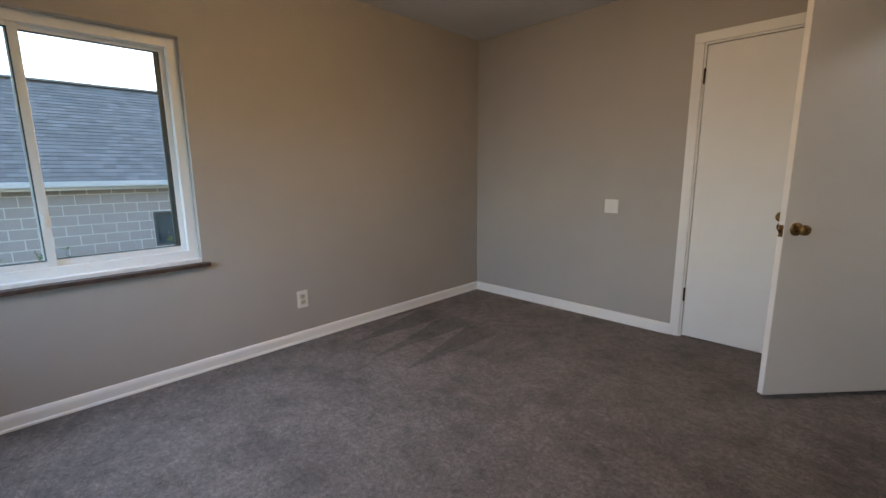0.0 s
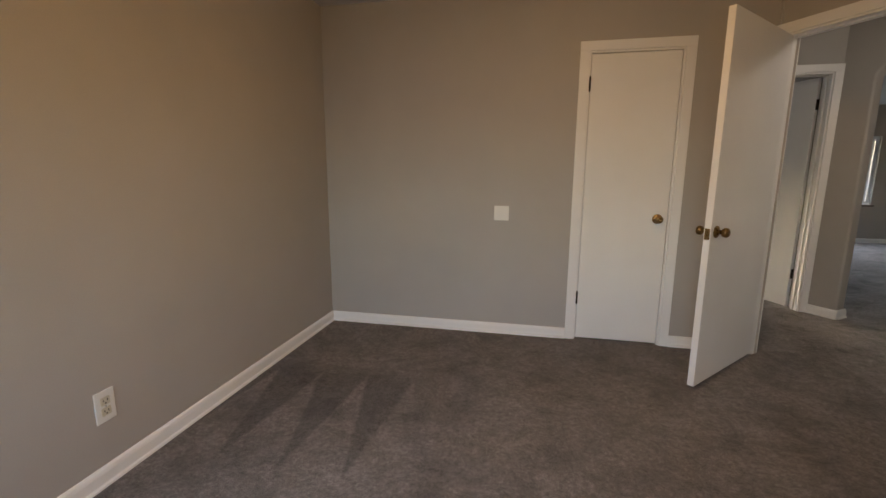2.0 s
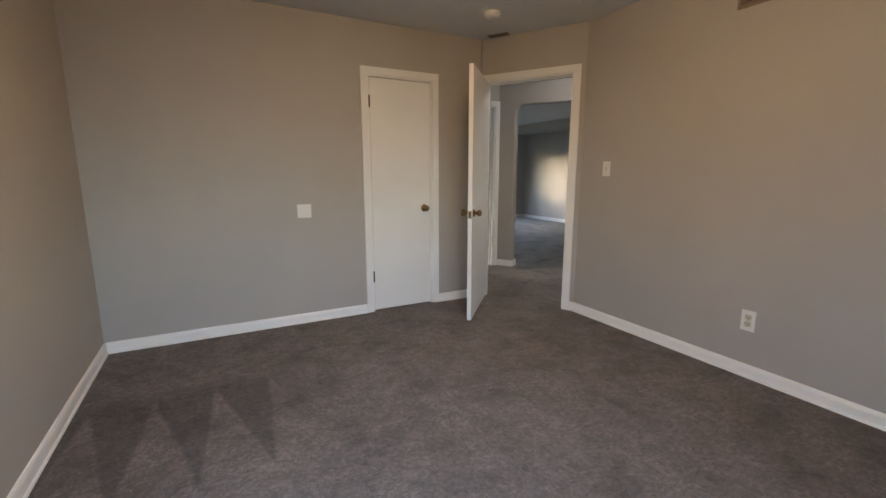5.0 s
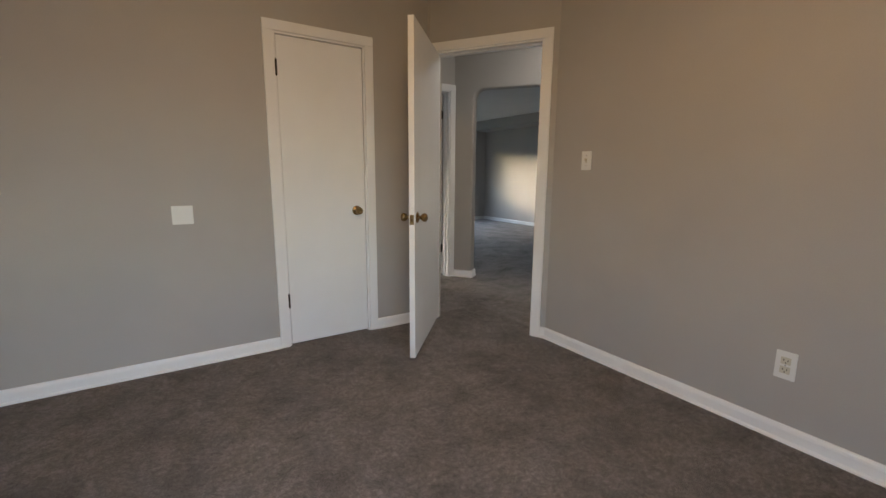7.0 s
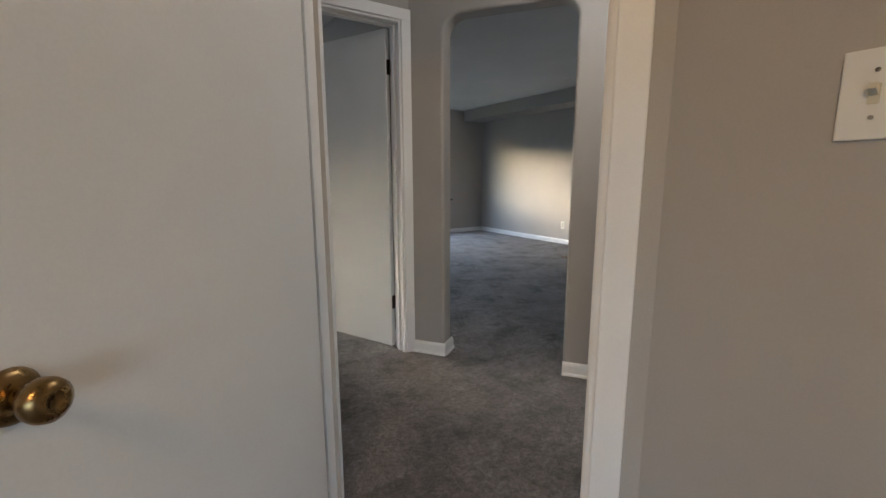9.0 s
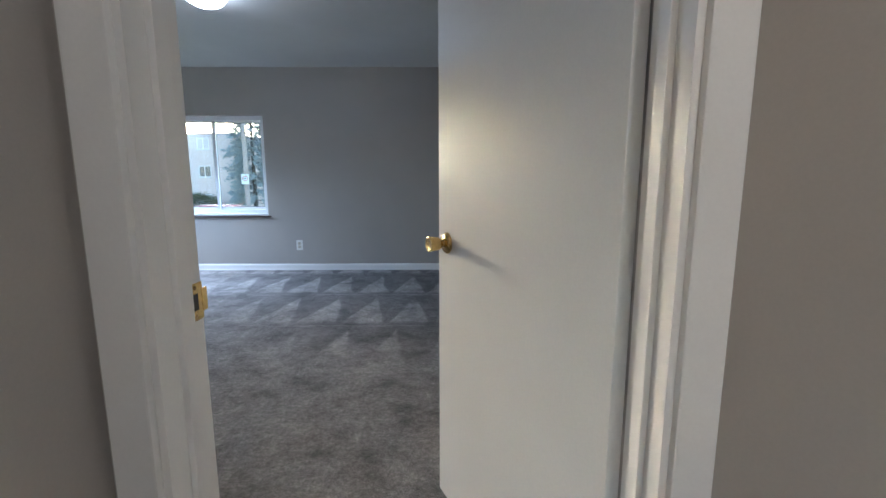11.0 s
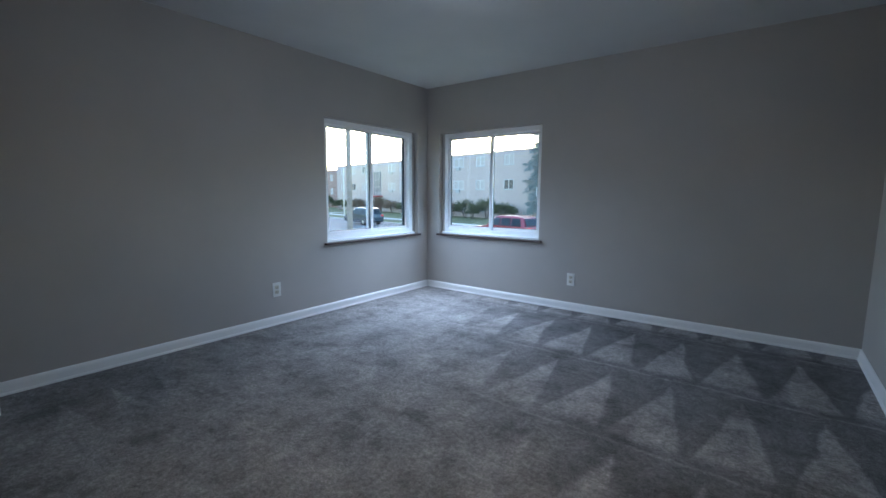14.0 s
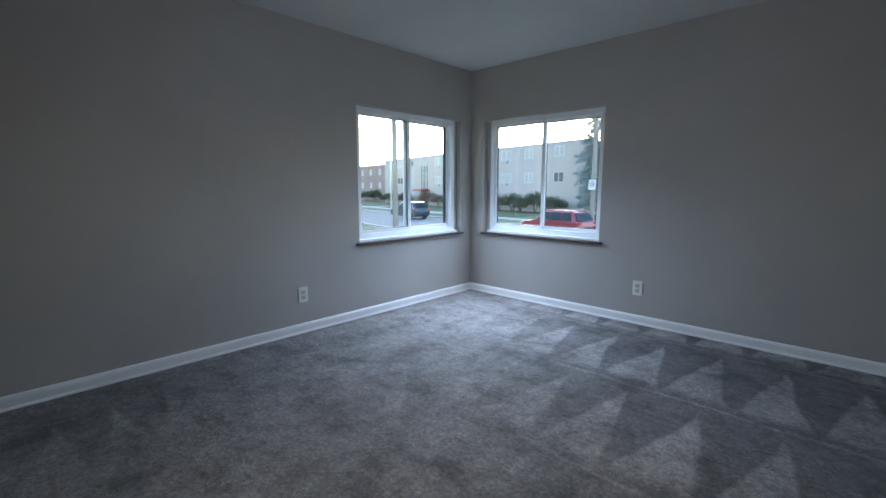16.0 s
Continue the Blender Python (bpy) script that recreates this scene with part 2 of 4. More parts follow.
        fade = g.math("MULTIPLY", g.math("MULTIPLY", reach, g.math("MULTIPLY", begin, finish)), g.math("MULTIPLY_ADD", wide, 0.4, 0.75))
        out = g.mix(fade, out, g.mix(1.0, out, g.mix(tri, (0.58, 0.58, 0.59), (1.08, 1.07, 1.06)), "MULTIPLY"))
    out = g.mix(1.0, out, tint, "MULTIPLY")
    g.color(out)
    pile = g.math("MULTIPLY_ADD", clump, 0.7, g.math("MULTIPLY", tuft, 0.5))
    g.bump(pile, 1.0, 0.02)
    b = g.bsdf
    b.inputs["Sheen Weight"].default_value = 0.18
    b.inputs["Sheen Roughness"].default_value = 0.6
    return g.mat


# one carpet throughout; each copy's tint paints in its room's dimmer or brighter light
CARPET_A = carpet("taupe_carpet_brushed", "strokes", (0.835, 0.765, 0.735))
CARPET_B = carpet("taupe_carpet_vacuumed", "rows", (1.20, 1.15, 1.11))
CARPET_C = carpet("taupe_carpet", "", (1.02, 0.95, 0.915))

glass_mat = bpy.data.materials.new("window_glass")
glass_mat.use_nodes = True
gn = glass_mat.node_tree.nodes
gn.remove(gn["Principled BSDF"])
g_tr, g_gl, g_mx, g_fr = gn.new("ShaderNodeBsdfTransparent"), gn.new("ShaderNodeBsdfGlossy"), gn.new("ShaderNodeMixShader"), gn.new("ShaderNodeLayerWeight")
g_pw = gn.new("ShaderNodeMath")
g_pw.operation = "POWER"
g_pw.inputs[1].default_value = 4.0
g_sc = gn.new("ShaderNodeMath")
g_sc.operation = "MULTIPLY_ADD"
g_sc.inputs[1].default_value, g_sc.inputs[2].default_value = 0.5, 0.03
g_tr.inputs[0].default_value = (0.96, 0.98, 0.98, 1)
g_gl.inputs["Roughness"].default_value = 0.02
gl = glass_mat.node_tree.links
gl.new(g_fr.outputs["Facing"], g_pw.inputs[0])
gl.new(g_pw.outputs[0], g_sc.inputs[0])
gl.new(g_sc.outputs[0], g_mx.inputs[0])
gl.new(g_tr.outputs[0], g_mx.inputs[1])
gl.new(g_gl.outputs[0], g_mx.inputs[2])
gl.new(g_mx.outputs[0], gn["Material Output"].inputs[0])


def wood(name, dark, light, rough=0.45):
    g = Graph(material(name, light, rough))
    v = g.coords(scale=(14, 14, 14))
    n = g.noise(v, 2.0, 5)
    g.color(g.ramp(n, ((0.3, dark), (0.7, light))))
    g.bump(n, 0.3, 0.002)
    return g.mat


SILL = wood("dark_brown_sill", (0.035, 0.022, 0.018), (0.10, 0.065, 0.05))

# ---------------------------------------------------------------- plan (metres)
H = 2.44                   # ceiling
E1 = 3.555                  # bedroom one, east wall
DIAG_A, DIAG_B = (3.0466, 0.0), (3.555, -0.824)   # slanted wall that holds the bedroom door
SOUTH1 = -4.30
HALL_W = 3.162
DOORWALL = 1.12            # hall face of the wall to bedroom two
S2, N2, E2 = 1.24, 5.853, 4.05
LIV_W, LIV_E, SOUTH_L, LN = 4.29, 8.40, -2.2, 6.0
ARCH_A, ARCH_D = (4.064, 1.12), (0.588, -0.809)   # slanted wall with the round-cornered opening: start and direction


def wall(name, p, q, t0, t1, holes=(), z0=0.0, z1=H, label="greige painted plaster wall", mat=WALL):
    m, n = along(p, q)
    ob = obj(name, slab(bmesh.new(), 0, n, t0, t1, z0, z1, holes, m), mat)
    return tagged(ob, label, "wall", kind="structure")


# exterior and room walls; each runs from p to q, thickness to its left
wall("wall_west", (0, SOUTH1 - 0.2), (0, N2), 0, 0.2, [(-3.91 - SOUTH1 + 0.2, -2.575 - SOUTH1 + 0.2, 0.665, 1.955), (4.305 - SOUTH1 + 0.2, 5.672 - SOUTH1 + 0.2, 0.67, 1.895)])
wall("wall_north", (-0.2, N2), (E2, N2), 0, 0.2, [(0.386, 1.723, 0.67, 1.89)])
wall("wall_living_north", (E2, LN), (LIV_E + 0.2, LN), 0, 0.2, [(4.7 - E2, 7.6 - E2, 0.67, 1.905)])
wall("wall_closet", (0, 0), (3.12, 0), 0, 0.11, [(1.946, 2.538, 0, 2.03)])
dm = along(DIAG_A, DIAG_B)[0]
D_H, D_L = 0.049, 0.869      # door opening along the slanted wall
wall("wall_slanted", DIAG_A, DIAG_B, 0, 0.12, [(D_H, D_L, 0, 2.06)])
wall("wall_bedroom_east", DIAG_B, (E1, SOUTH1), 0, 0.12)
wall("wall_bedroom_south", (0, SOUTH1), (E1 + 0.12, SOUTH1), -0.2, 0, [(0.3, 1.9, 0.67, 1.905)])
wall("wall_hall_west", (HALL_W, DOORWALL), (HALL_W, -0.02), -0.11, 0)
wall("wall_bedroom_two_south", (0, DOORWALL), (LIV_W, DOORWALL), 0, 0.12, [(0.585, 1.325, 0, 2.03), (3.238, 4.006, 0, 2.06)])
wall("wall_bedroom_two_east", (E2, S2), (E2, LN), -(LIV_W - E2), 0)
wall("wall_hall_south", (E1 + 0.12, -0.93), (5.62, -0.93), -0.12, 0)
wall("wall_living_south", (E1 + 0.12, SOUTH_L), (LIV_E + 0.2, SOUTH_L), -0.2, 0)
wall("wall_living_east", (LIV_E, SOUTH_L), (LIV_E, LN), -0.2, 0, [(1.90 - SOUTH_L, 2.78 - SOUTH_L, 0, 2.045)])


def arch_wall():
    """The slanted wall between hall and living room, with an opening whose upper corners are rounded."""
    a0, a1, top, r, n = 0.22, 0.97, 2.07, 0.10, 8
    left = [(a0 + r - r * math.cos(i * math.pi / 2 / n), top - r + r * math.sin(i * math.pi / 2 / n)) for i in range(n + 1)]
    right = [(a1 - r + r * math.sin(i * math.pi / 2 / n), top - r + r * math.cos(i * math.pi / 2 / n)) for i in range(n + 1)]
    outline = [(0, 0), (0, H), (2.56, H), (2.56, 0), (a1, 0)] + right[::-1] + left[::-1] + [(a0, 0)]
    b = bmesh.new()
    f = b.faces.new([b.verts.new((a, 0, z)) for a, z in outline])
    ext = bmesh.ops.extrude_face_region(b, geom=[f])
    bmesh.ops.translate(b, verts=[v for v in ext["geom"] if isinstance(v, bmesh.types.BMVert)], vec=(0, 0.13, 0))
    sharp = [e for e in b.edges if abs(e.verts[0].co.y - e.verts[1].co.y) < 1e-6 and all(a0 - 0.001 < v.co.x < a1 + 0.001 and v.co.z < top + 0.001 for v in e.verts) and not all(v.co.z < 0.001 for v in e.verts)]
    bmesh.ops.bevel(b, geom=sharp, offset=0.018, segments=3, profile=0.5, affect="EDGES")
    bmesh.ops.transform(b, verts=b.verts, matrix=ARCH_M)
    return tagged(obj("wall_arch", b, WALL), "greige plaster wall with a round-cornered opening", "wall", kind="structure")


ARCH_M, _ = along(ARCH_A, (ARCH_A[0] + ARCH_D[0], ARCH_A[1] + ARCH_D[1]))
arch_wall()

for nm, x0, x1, y0, y1 in (("ceiling_bedroom", -0.2, 3.68, SOUTH1 - 0.2, 0.11), ("ceiling_closet", -0.2, 3.09, 0.11, DOORWALL), ("ceiling_bedroom_two", -0.2, E2, DOORWALL, N2 + 0.2), ("ceiling_living", E2, LIV_E + 0.2, DOORWALL, LN + 0.2), ("ceiling_living_south", 3.68, LIV_E + 0.2, SOUTH_L - 0.2, 0.11), ("ceiling_hall", 3.09, LIV_E + 0.2, 0.11, DOORWALL)):
    tagged(obj(nm, box(bmesh.new(), x0, x1, y0, y1, H, H + 0.2), CEILING), "flat white painted ceiling", "ceiling", kind="structure")
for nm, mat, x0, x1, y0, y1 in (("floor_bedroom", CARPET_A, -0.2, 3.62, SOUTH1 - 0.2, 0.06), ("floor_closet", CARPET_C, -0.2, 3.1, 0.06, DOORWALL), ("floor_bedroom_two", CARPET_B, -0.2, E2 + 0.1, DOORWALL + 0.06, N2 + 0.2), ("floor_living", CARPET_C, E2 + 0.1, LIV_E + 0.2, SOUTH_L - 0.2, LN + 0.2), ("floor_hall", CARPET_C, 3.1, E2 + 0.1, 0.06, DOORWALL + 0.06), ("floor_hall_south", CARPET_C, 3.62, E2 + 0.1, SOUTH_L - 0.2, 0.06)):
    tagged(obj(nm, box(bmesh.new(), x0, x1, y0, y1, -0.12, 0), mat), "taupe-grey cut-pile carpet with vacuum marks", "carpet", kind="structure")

# soffit along the east wall of the living room
tagged(obj("soffit", box(bmesh.new(), 7.93, LIV_E, SOUTH_L, LN, 2.235, H - 0.001, 0.004), WALL), "boxed-in soffit under the living room ceiling", "soffit", kind="structure")


# ---------------------------------------------------------------- skirting, casings
def skirting(p, q, label="white painted wooden baseboard"):
    """A moulded board along the left side of p to q, 8 cm high, with a quarter-round at its foot."""
    m, n = along(p, q)
    prof = [(0, 0), (0.022, 0), (0.021, 0.010), (0.014, 0.016), (0.013, 0.056), (0.010, 0.068), (0.005, 0.077), (0, 0.079)]
    b = bmesh.new()
    ends = [[b.verts.new(m @ Vector((a, y, z))) for y, z in prof] for a in (0, n)]
    for i in range(len(prof)):
        j = (i + 1) % len(prof)
        b.faces.new((ends[0][i], ends[0][j], ends[1][j], ends[1][i]))
    b.faces.new(ends[0])
    b.faces.new(ends[1][::-1])
    return tagged(obj("baseboard", b, TRIM), label, "baseboard", kind="structure")


def lerp(p, q, a):
    d = Vector(q) - Vector(p)
    return tuple(Vector(p) + d.normalized() * a)


CAS = 0.062
skirting((0, 0), (0, SOUTH1))
skirting((1.946 - CAS, 0), (0.014, 0))
skirting(DIAG_A, (2.538 + CAS, 0))
skirting((E1, SOUTH1), (E1, DIAG_B[1]))
skirting(lerp(DIAG_B, DIAG_A, 0), lerp(DIAG_A, DIAG_B, D_L + CAS))
skirting((0, SOUTH1), (E1, SOUTH1))
skirting((0, N2), (0, S2))
skirting((E2, N2), (0.014, N2))
skirting((E2, S2 + 0.014), (E2, N2 - 0.014))
skirting((HALL_W, 0.0), (HALL_W, DOORWALL))
arch_p = lambda a, t: tuple((ARCH_M @ Vector((a, t, 0))).xy)
skirting(arch_p(0.22 + 0.014, 0), arch_p(0.0, 0))
skirting(arch_p(0.22, 0.144), arch_p(0.22, 0.0))
skirting(arch_p(2.5, 0), arch_p(0.97, 0))
skirting((LIV_W, LN), (LIV_W, S2))
skirting((LIV_E, LN), (LIV_W, LN))
skirting((LIV_E, 2.78 + CAS), (LIV_E, LN - 0.014))
skirting((LIV_E, SOUTH_L), (LIV_E, 1.90 - CAS))


def casing(m, a0, a1, top, side, t=0.0, w=CAS, depth=0.016, legs=(True, True)):
    """Flat white casing round a door opening on one face of a wall; side is -1 or 1 along local y, t the face's place."""
    b = bmesh.new()
    y0, y1 = sorted((t, t + side * depth))
    if legs[0]:
        box(b, a0 - w, a0, y0, y1, 0, top, 0.004)
    if legs[1]:
        box(b, a1, a1 + w, y0, y1, 0, top, 0.004)
    box(b, a0 - (w if legs[0] else 0), a1 + (w if legs[1] else 0), y0, y1, top, top + w, 0.004)
    bmesh.ops.transform(b, verts=b.verts, matrix=m)
    return tagged(obj("trim", b, TRIM), "white painted door casing", "door casing", kind="structure")


def jamb(m, a0, a1, top, t0, t1, stop):
    """Jamb boards lining the opening, with a door stop at depth stop."""
    b = bmesh.new()
    box(b, a0, a0 + 0.012, t0 - 0.002, t1 + 0.002, 0, top)
    box(b, a1 - 0.012, a1, t0 - 0.002, t1 + 0.002, 0, top)
    box(b, a0 + 0.012, a1 - 0.012, t0 - 0.002, t1 + 0.002, top - 0.012, top)
    s0, s1 = stop
    box(b, a0 + 0.012, a0 + 0.023, s0, s1, 0, top - 0.012, 0.002)
    box(b, a1 - 0.023, a1 - 0.012, s0, s1, 0, top - 0.012, 0.002)
    box(b, a0 + 0.023, a1 - 0.023, s0, s1, top - 0.023, top - 0.012, 0.002)
    bmesh.ops.transform(b, verts=b.verts, matrix=m)
    return tagged(obj("trim", b, TRIM), "white painted door jamb with stop", "door jamb", kind="structure")


cm, _ = along((0, 0), (1, 0))
casing(cm, 1.946, 2.538, 2.03, -1)
jamb(cm, 1.946, 2.538, 2.03, 0, 0.11, (0.04, 0.06))
casing(dm, D_H, D_L, 2.06, -1)
casing(dm, D_H, D_L, 2.06, 1, 0.12, legs=(False, True))
jamb(dm, D_H, D_L, 2.06, 0, 0.12, (0.04, 0.075))
bm_, _ = along((0, DOORWALL), (1, DOORWALL))
casing(bm_, 3.238, 4.006, 2.06, -1)
jamb(bm_, 3.238, 4.006, 2.06, 0, 0.12, (0.045, 0.08))
casing(bm_, 3.238, 4.006, 2.06, 1, 0.12, legs=(True, False))
casing(bm_, 0.585, 1.325, 2.03, 1, 0.12)
jamb(bm_, 0.585, 1.325, 2.03, 0, 0.12, (0.05, 0.07))
fm, _ = along((LIV_E, 0), (LIV_E, 1))
casing(fm, 1.90, 2.78, 2.045, 1)
jamb(fm, 1.90, 2.78, 2.045, -0.2, 0, (-0.12, -0.08))


# ---------------------------------------------------------------- doors
ROUND = [(0.012, 0.004), (0.0115, 0.02), (0.013, 0.026), (0.020, 0.031), (0.0255, 0.041), (0.0265, 0.05), (0.0245, 0.058), (0.017, 0.0635), (0.0105, 0.0655), (0.0095, 0.064), (0, 0.064)]
TULIP = [(0.013, 0.004), (0.0115, 0.018), (0.012, 0.022), (0.0175, 0.026), (0.020, 0.032), (0.0215, 0.045), (0.0235, 0.058), (0.0245, 0.062), (0.0235, 0.0645), (0.019, 0.0635), (0.010, 0.060), (0, 0.0595)]


def knob(parent, m, mat, label, profile=ROUND):
    """A door knob with its rose; local z points away from the door."""
    k = part("knob", lathe(bmesh.new(), profile, m), mat, parent, label, True)
    part("rose", lathe(bmesh.new(), [(0, 0.0), (0.0335, 0.0), (0.0335, 0.003), (0.031, 0.007), (0.026, 0.0105), (0.018, 0.013), (0.0125, 0.014), (0, 0.014)], m), mat, k, "", True)
    return k


def hinge(parent, x, y, z, mat, m=Matrix()):
    b = bmesh.new()
    cyl(b, (x, y, z - 0.045), (x, y, z + 0.045), 0.0065, n=10)
    cyl(b, (x, y, z + 0.045), (x, y, z + 0.053), 0.005, 0.002, n=10)
    cyl(b, (x, y, z - 0.052), (x, y, z - 0.045), 0.002, 0.005, n=10)
    box(b, x - 0.0005, x + 0.0045, y + 0.004, y + 0.034, z - 0.044, z + 0.044)
    return part("hinge", b, mat, parent, "dark metal butt hinge")


def door(name, width, height, m, label, knob_mat, sides=(1, -1), latch=True, mat=DOOR, thick=0.035, hinges=(0.32, 1.82), profile=ROUND, knob_z=0.915, gap=0.012):
    """A flush door: local x from the hinge to the free edge, local y through its thickness (0 to thick), z up."""
    e = new(name)
    e.matrix_world = m
    tagged(e, label, "door")
    slab_part = part("leaf", box(bmesh.new(), 0.003, width - 0.003, 0, thick, gap, height, 0.0025), mat, e)
    for s in sides:
        km = Matrix.Translation((width - 0.066, thick if s > 0 else 0, knob_z)) @ Matrix.Rotation(radians(-90 * s), 4, "X")
        knob(slab_part, km, knob_mat, "round brass door knob", profile)
    if latch:
        b = box(bmesh.new(), width - 0.0035, width - 0.0015, 0.005, thick - 0.005, 0.875, 0.935)
        box(b, width - 0.002, width + 0.008, 0.012, thick - 0.012, 0.895, 0.915, 0.002)
        part("latch_plate", b, knob_mat, slab_part, "brass latch plate")
    for z in hinges:
        hinge(slab_part, -0.002, -0.006, z, DARK_METAL)
    return e


def hang(pin, free, side=0):
    """The pose of a door whose hinge edge stands at pin and that points to free."""
    a = math.atan2(free[1] - pin[1], free[0] - pin[0])
    return Matrix.Translation((pin[0], pin[1], 0)) @ Matrix.Rotation(a, 4, "Z")


# closed closet door of bedroom one, hinged on its west side
closet = door("door_1", 0.566, 2.012, Matrix.Translation((1.959, 0.004, 0)), "closed narrow white flush closet door", AGED_BRASS, sides=(-1,), latch=False)
part("keeper", box(bmesh.new(), 2.5385, 2.5475, -0.0185, -0.0155, 0.898, 0.932, 0.001), AGED_BRASS, closet, "brass keeper on the casing")
# bedroom door, ajar on the slanted wall
pin = dm @ Vector((D_H + 0.013, -0.004, 0))
door("door_2", 0.828, 2.04, hang(pin, (2.525, -0.66)), "white flush bedroom door standing open into the room", AGED_BRASS, gap=0.03)
# door to bedroom two, swung into that room
b2m = hang((3.995, S2 + 0.008), (3.686, 1.916))
door("door_3", 0.738, 2.04, b2m, "white flush door standing open into the second bedroom", BRASS, profile=TULIP, knob_z=0.895)
door("door_4", 0.73, 2.012, hang((0.60, S2 + 0.02), (0.345, 1.935)), "white flush closet door standing wide open", OLD_BRONZE, knob_z=0.87)


# ---------------------------------------------------------------- windows
SCREEN = material("dark_green_screen_metal", (0.10, 0.125, 0.125), 0.45)


def window(name, m, width, z0, z1, label, daylight, tilt, screen=False, spread=130, pads=(0.0, 0.0)):
    """A two-pane sliding window; local x along the wall seen from inside (left to right), local y towards the outside."""
    e = new(name)
    e.matrix_world = m
    tagged(e, label, "window", kind="structure")
    f, h = 0.052, z1 - z0
    b = bmesh.new()
    y0, y1 = 0.052, 0.132
    box(b, 0, f, y0, y1, z0, z1, 0.003)
    box(b, width - f, width, y0, y1, z0, z1, 0.003)
    box(b, f, width - f, y0, y1, z1 - f, z1, 0.003)
    box(b, f, width - f, y0, y1, z0, z0 + f * 1.3, 0.003)
    part("window_frame", b, VINYL, e)
    for q0, q1 in ((-pads[0], -0.001), (width + 0.001, width + pads[1])):
        if q1 - q0 > 0.005:
            part("side_board", box(bmesh.new(), q0, q1, 0.058, 0.13, z0, z1, 0.003), WALL, e, "painted board beside the frame")
    mid = width / 2
    for nm, a0, a1, y in (("sliding_sash", f - 0.01, mid + 0.024, 0.067), ("fixed_sash", mid - 0.024, width - f + 0.01, 0.100)):
        s = 0.036
        b = bmesh.new()
        zz0, zz1 = z0 + f * 1.2, z1 - f + 0.008
        box(b, a0, a0 + s, y, y + 0.028, zz0, zz1, 0.003)
        box(b, a1 - s, a1, y, y + 0.028, zz0, zz1, 0.003)
        box(b, a0 + s, a1 - s, y, y + 0.028, zz1 - s * 0.8, zz1, 0.003)
        box(b, a0 + s, a1 - s, y, y + 0.028, zz0, zz0 + s, 0.003)
        sash = part(nm, b, VINYL, e)
        b = bmesh.new()
        g = 0.006
        for q in ((a0 + s, a0 + s + g, zz0 + s, zz1 - s * 0.8), (a1 - s - g, a1 - s, zz0 + s, zz1 - s * 0.8), (a0 + s, a1 - s, zz1 - s * 0.8 - g, zz1 - s * 0.8), (a0 + s, a1 - s, zz0 + s, zz0 + s + g)):
            box(b, q[0], q[1], y + 0.008, y + 0.020, q[2], q[3])
        part("gasket", b, GASKET, sash, "dark glazing gasket")
        p = part("pane", box(bmesh.new(), a0 + s, a1 - s, y + 0.012, y + 0.016, zz0 + s, zz1 - s * 0.8), glass_mat, sash, "clear glass pane")
        p.visible_shadow = False
        if nm == "sliding_sash":
            for z in (z0 + h * 0.24, z0 + h * 0.80):
                b = box(bmesh.new(), a1 - 0.030, a1 - 0.012, y - 0.012, y + 0.001, z - 0.035, z + 0.035, 0.004)
                box(b, a1 - 0.026, a1 - 0.016, y - 0.020, y - 0.011, z - 0.014, z + 0.014, 0.003)
                part("latch", b, VINYL, sash, "white sash latch")
    part("window_sill", box(bmesh.new(), -0.035 - pads[0] * 0.6, width + 0.035 + pads[1] * 0.6, -0.038, 0.053, z0 - 0.024, z0 - 0.001, 0.005), SILL, e, "dark brown sill board")
    part("sill_board", box(bmesh.new(), 0.001, width - 0.001, 0.001, 0.053, z0, z0 + 0.022, 0.003), VINYL, e, "white lower frame board")
    # bead added to shape the thin shadow line at the wall edge
    part("head_trim", box(bmesh.new(), -0.012, width + 0.030, -0.007, -0.001, z1 + 0.002, z1 + 0.014, 0.002), WALL, e, "wall-coloured bead added for the shadow line over the window head")
    if screen:
        part("screen_rail", box(bmesh.new(), width - f - 0.050, width - f - 0.027, 0.118, 0.130, z0 + f * 1.3, z1 - f - 0.01, 0.002), SCREEN, e, "dark insect screen rail")
    # daylight of the sky, let in through the opening
    data = bpy.data.lights.new("window_daylight", "AREA")
    data.shape, data.size, data.size_y = "RECTANGLE", width - 2 * f - 0.03, (h - 2 * f - 0.05) * (0.45 if tilt else 1.0)
    data.energy, data.color, data.spread = daylight, (0.75, 0.87, 1.0), radians(spread)
    lamp = new("window_daylight", data)
    lamp.matrix_world = m @ Matrix.Translation((width / 2, -0.10 if tilt else 0.046, (z0 + z1) / 2 + 0.01)) @ Matrix.Rotation(radians(tilt - 90), 4, "X")
    return e


west = Matrix.Rotation(radians(90), 4, "Z")
window("window_1", Matrix.Translation((0, -3.91, 0)) @ west, 1.335, 0.685, 1.955, "white vinyl sliding window with a dark sill", 0.9, 38, True)
window("window_2", Matrix.Translation((0, 4.305, 0)) @ west, 1.317, 0.69, 1.895, "white vinyl sliding window beside the room corner", 1.42, 52, True, 116, pads=(0.0, 0.05))
window("window_3", Matrix.Translation((0.236, N2, 0)), 1.287, 0.69, 1.89, "white vinyl sliding window beside the room corner", 1.42, 52, False, 116, pads=(0.05, 0.0))
window("window_4", Matrix.Translation((4.7, LN, 0)), 2.9, 0.69, 1.905, "wide white vinyl window in the living room", 2.8, 46)

window("window_5", Matrix.Translation((1.9, SOUTH1, 0)) @ Matrix.Rotation(math.pi, 4, "Z"), 1.6, 0.69, 1.905, "white vinyl sliding window in the south wall", 0.95, 27, spread=90)

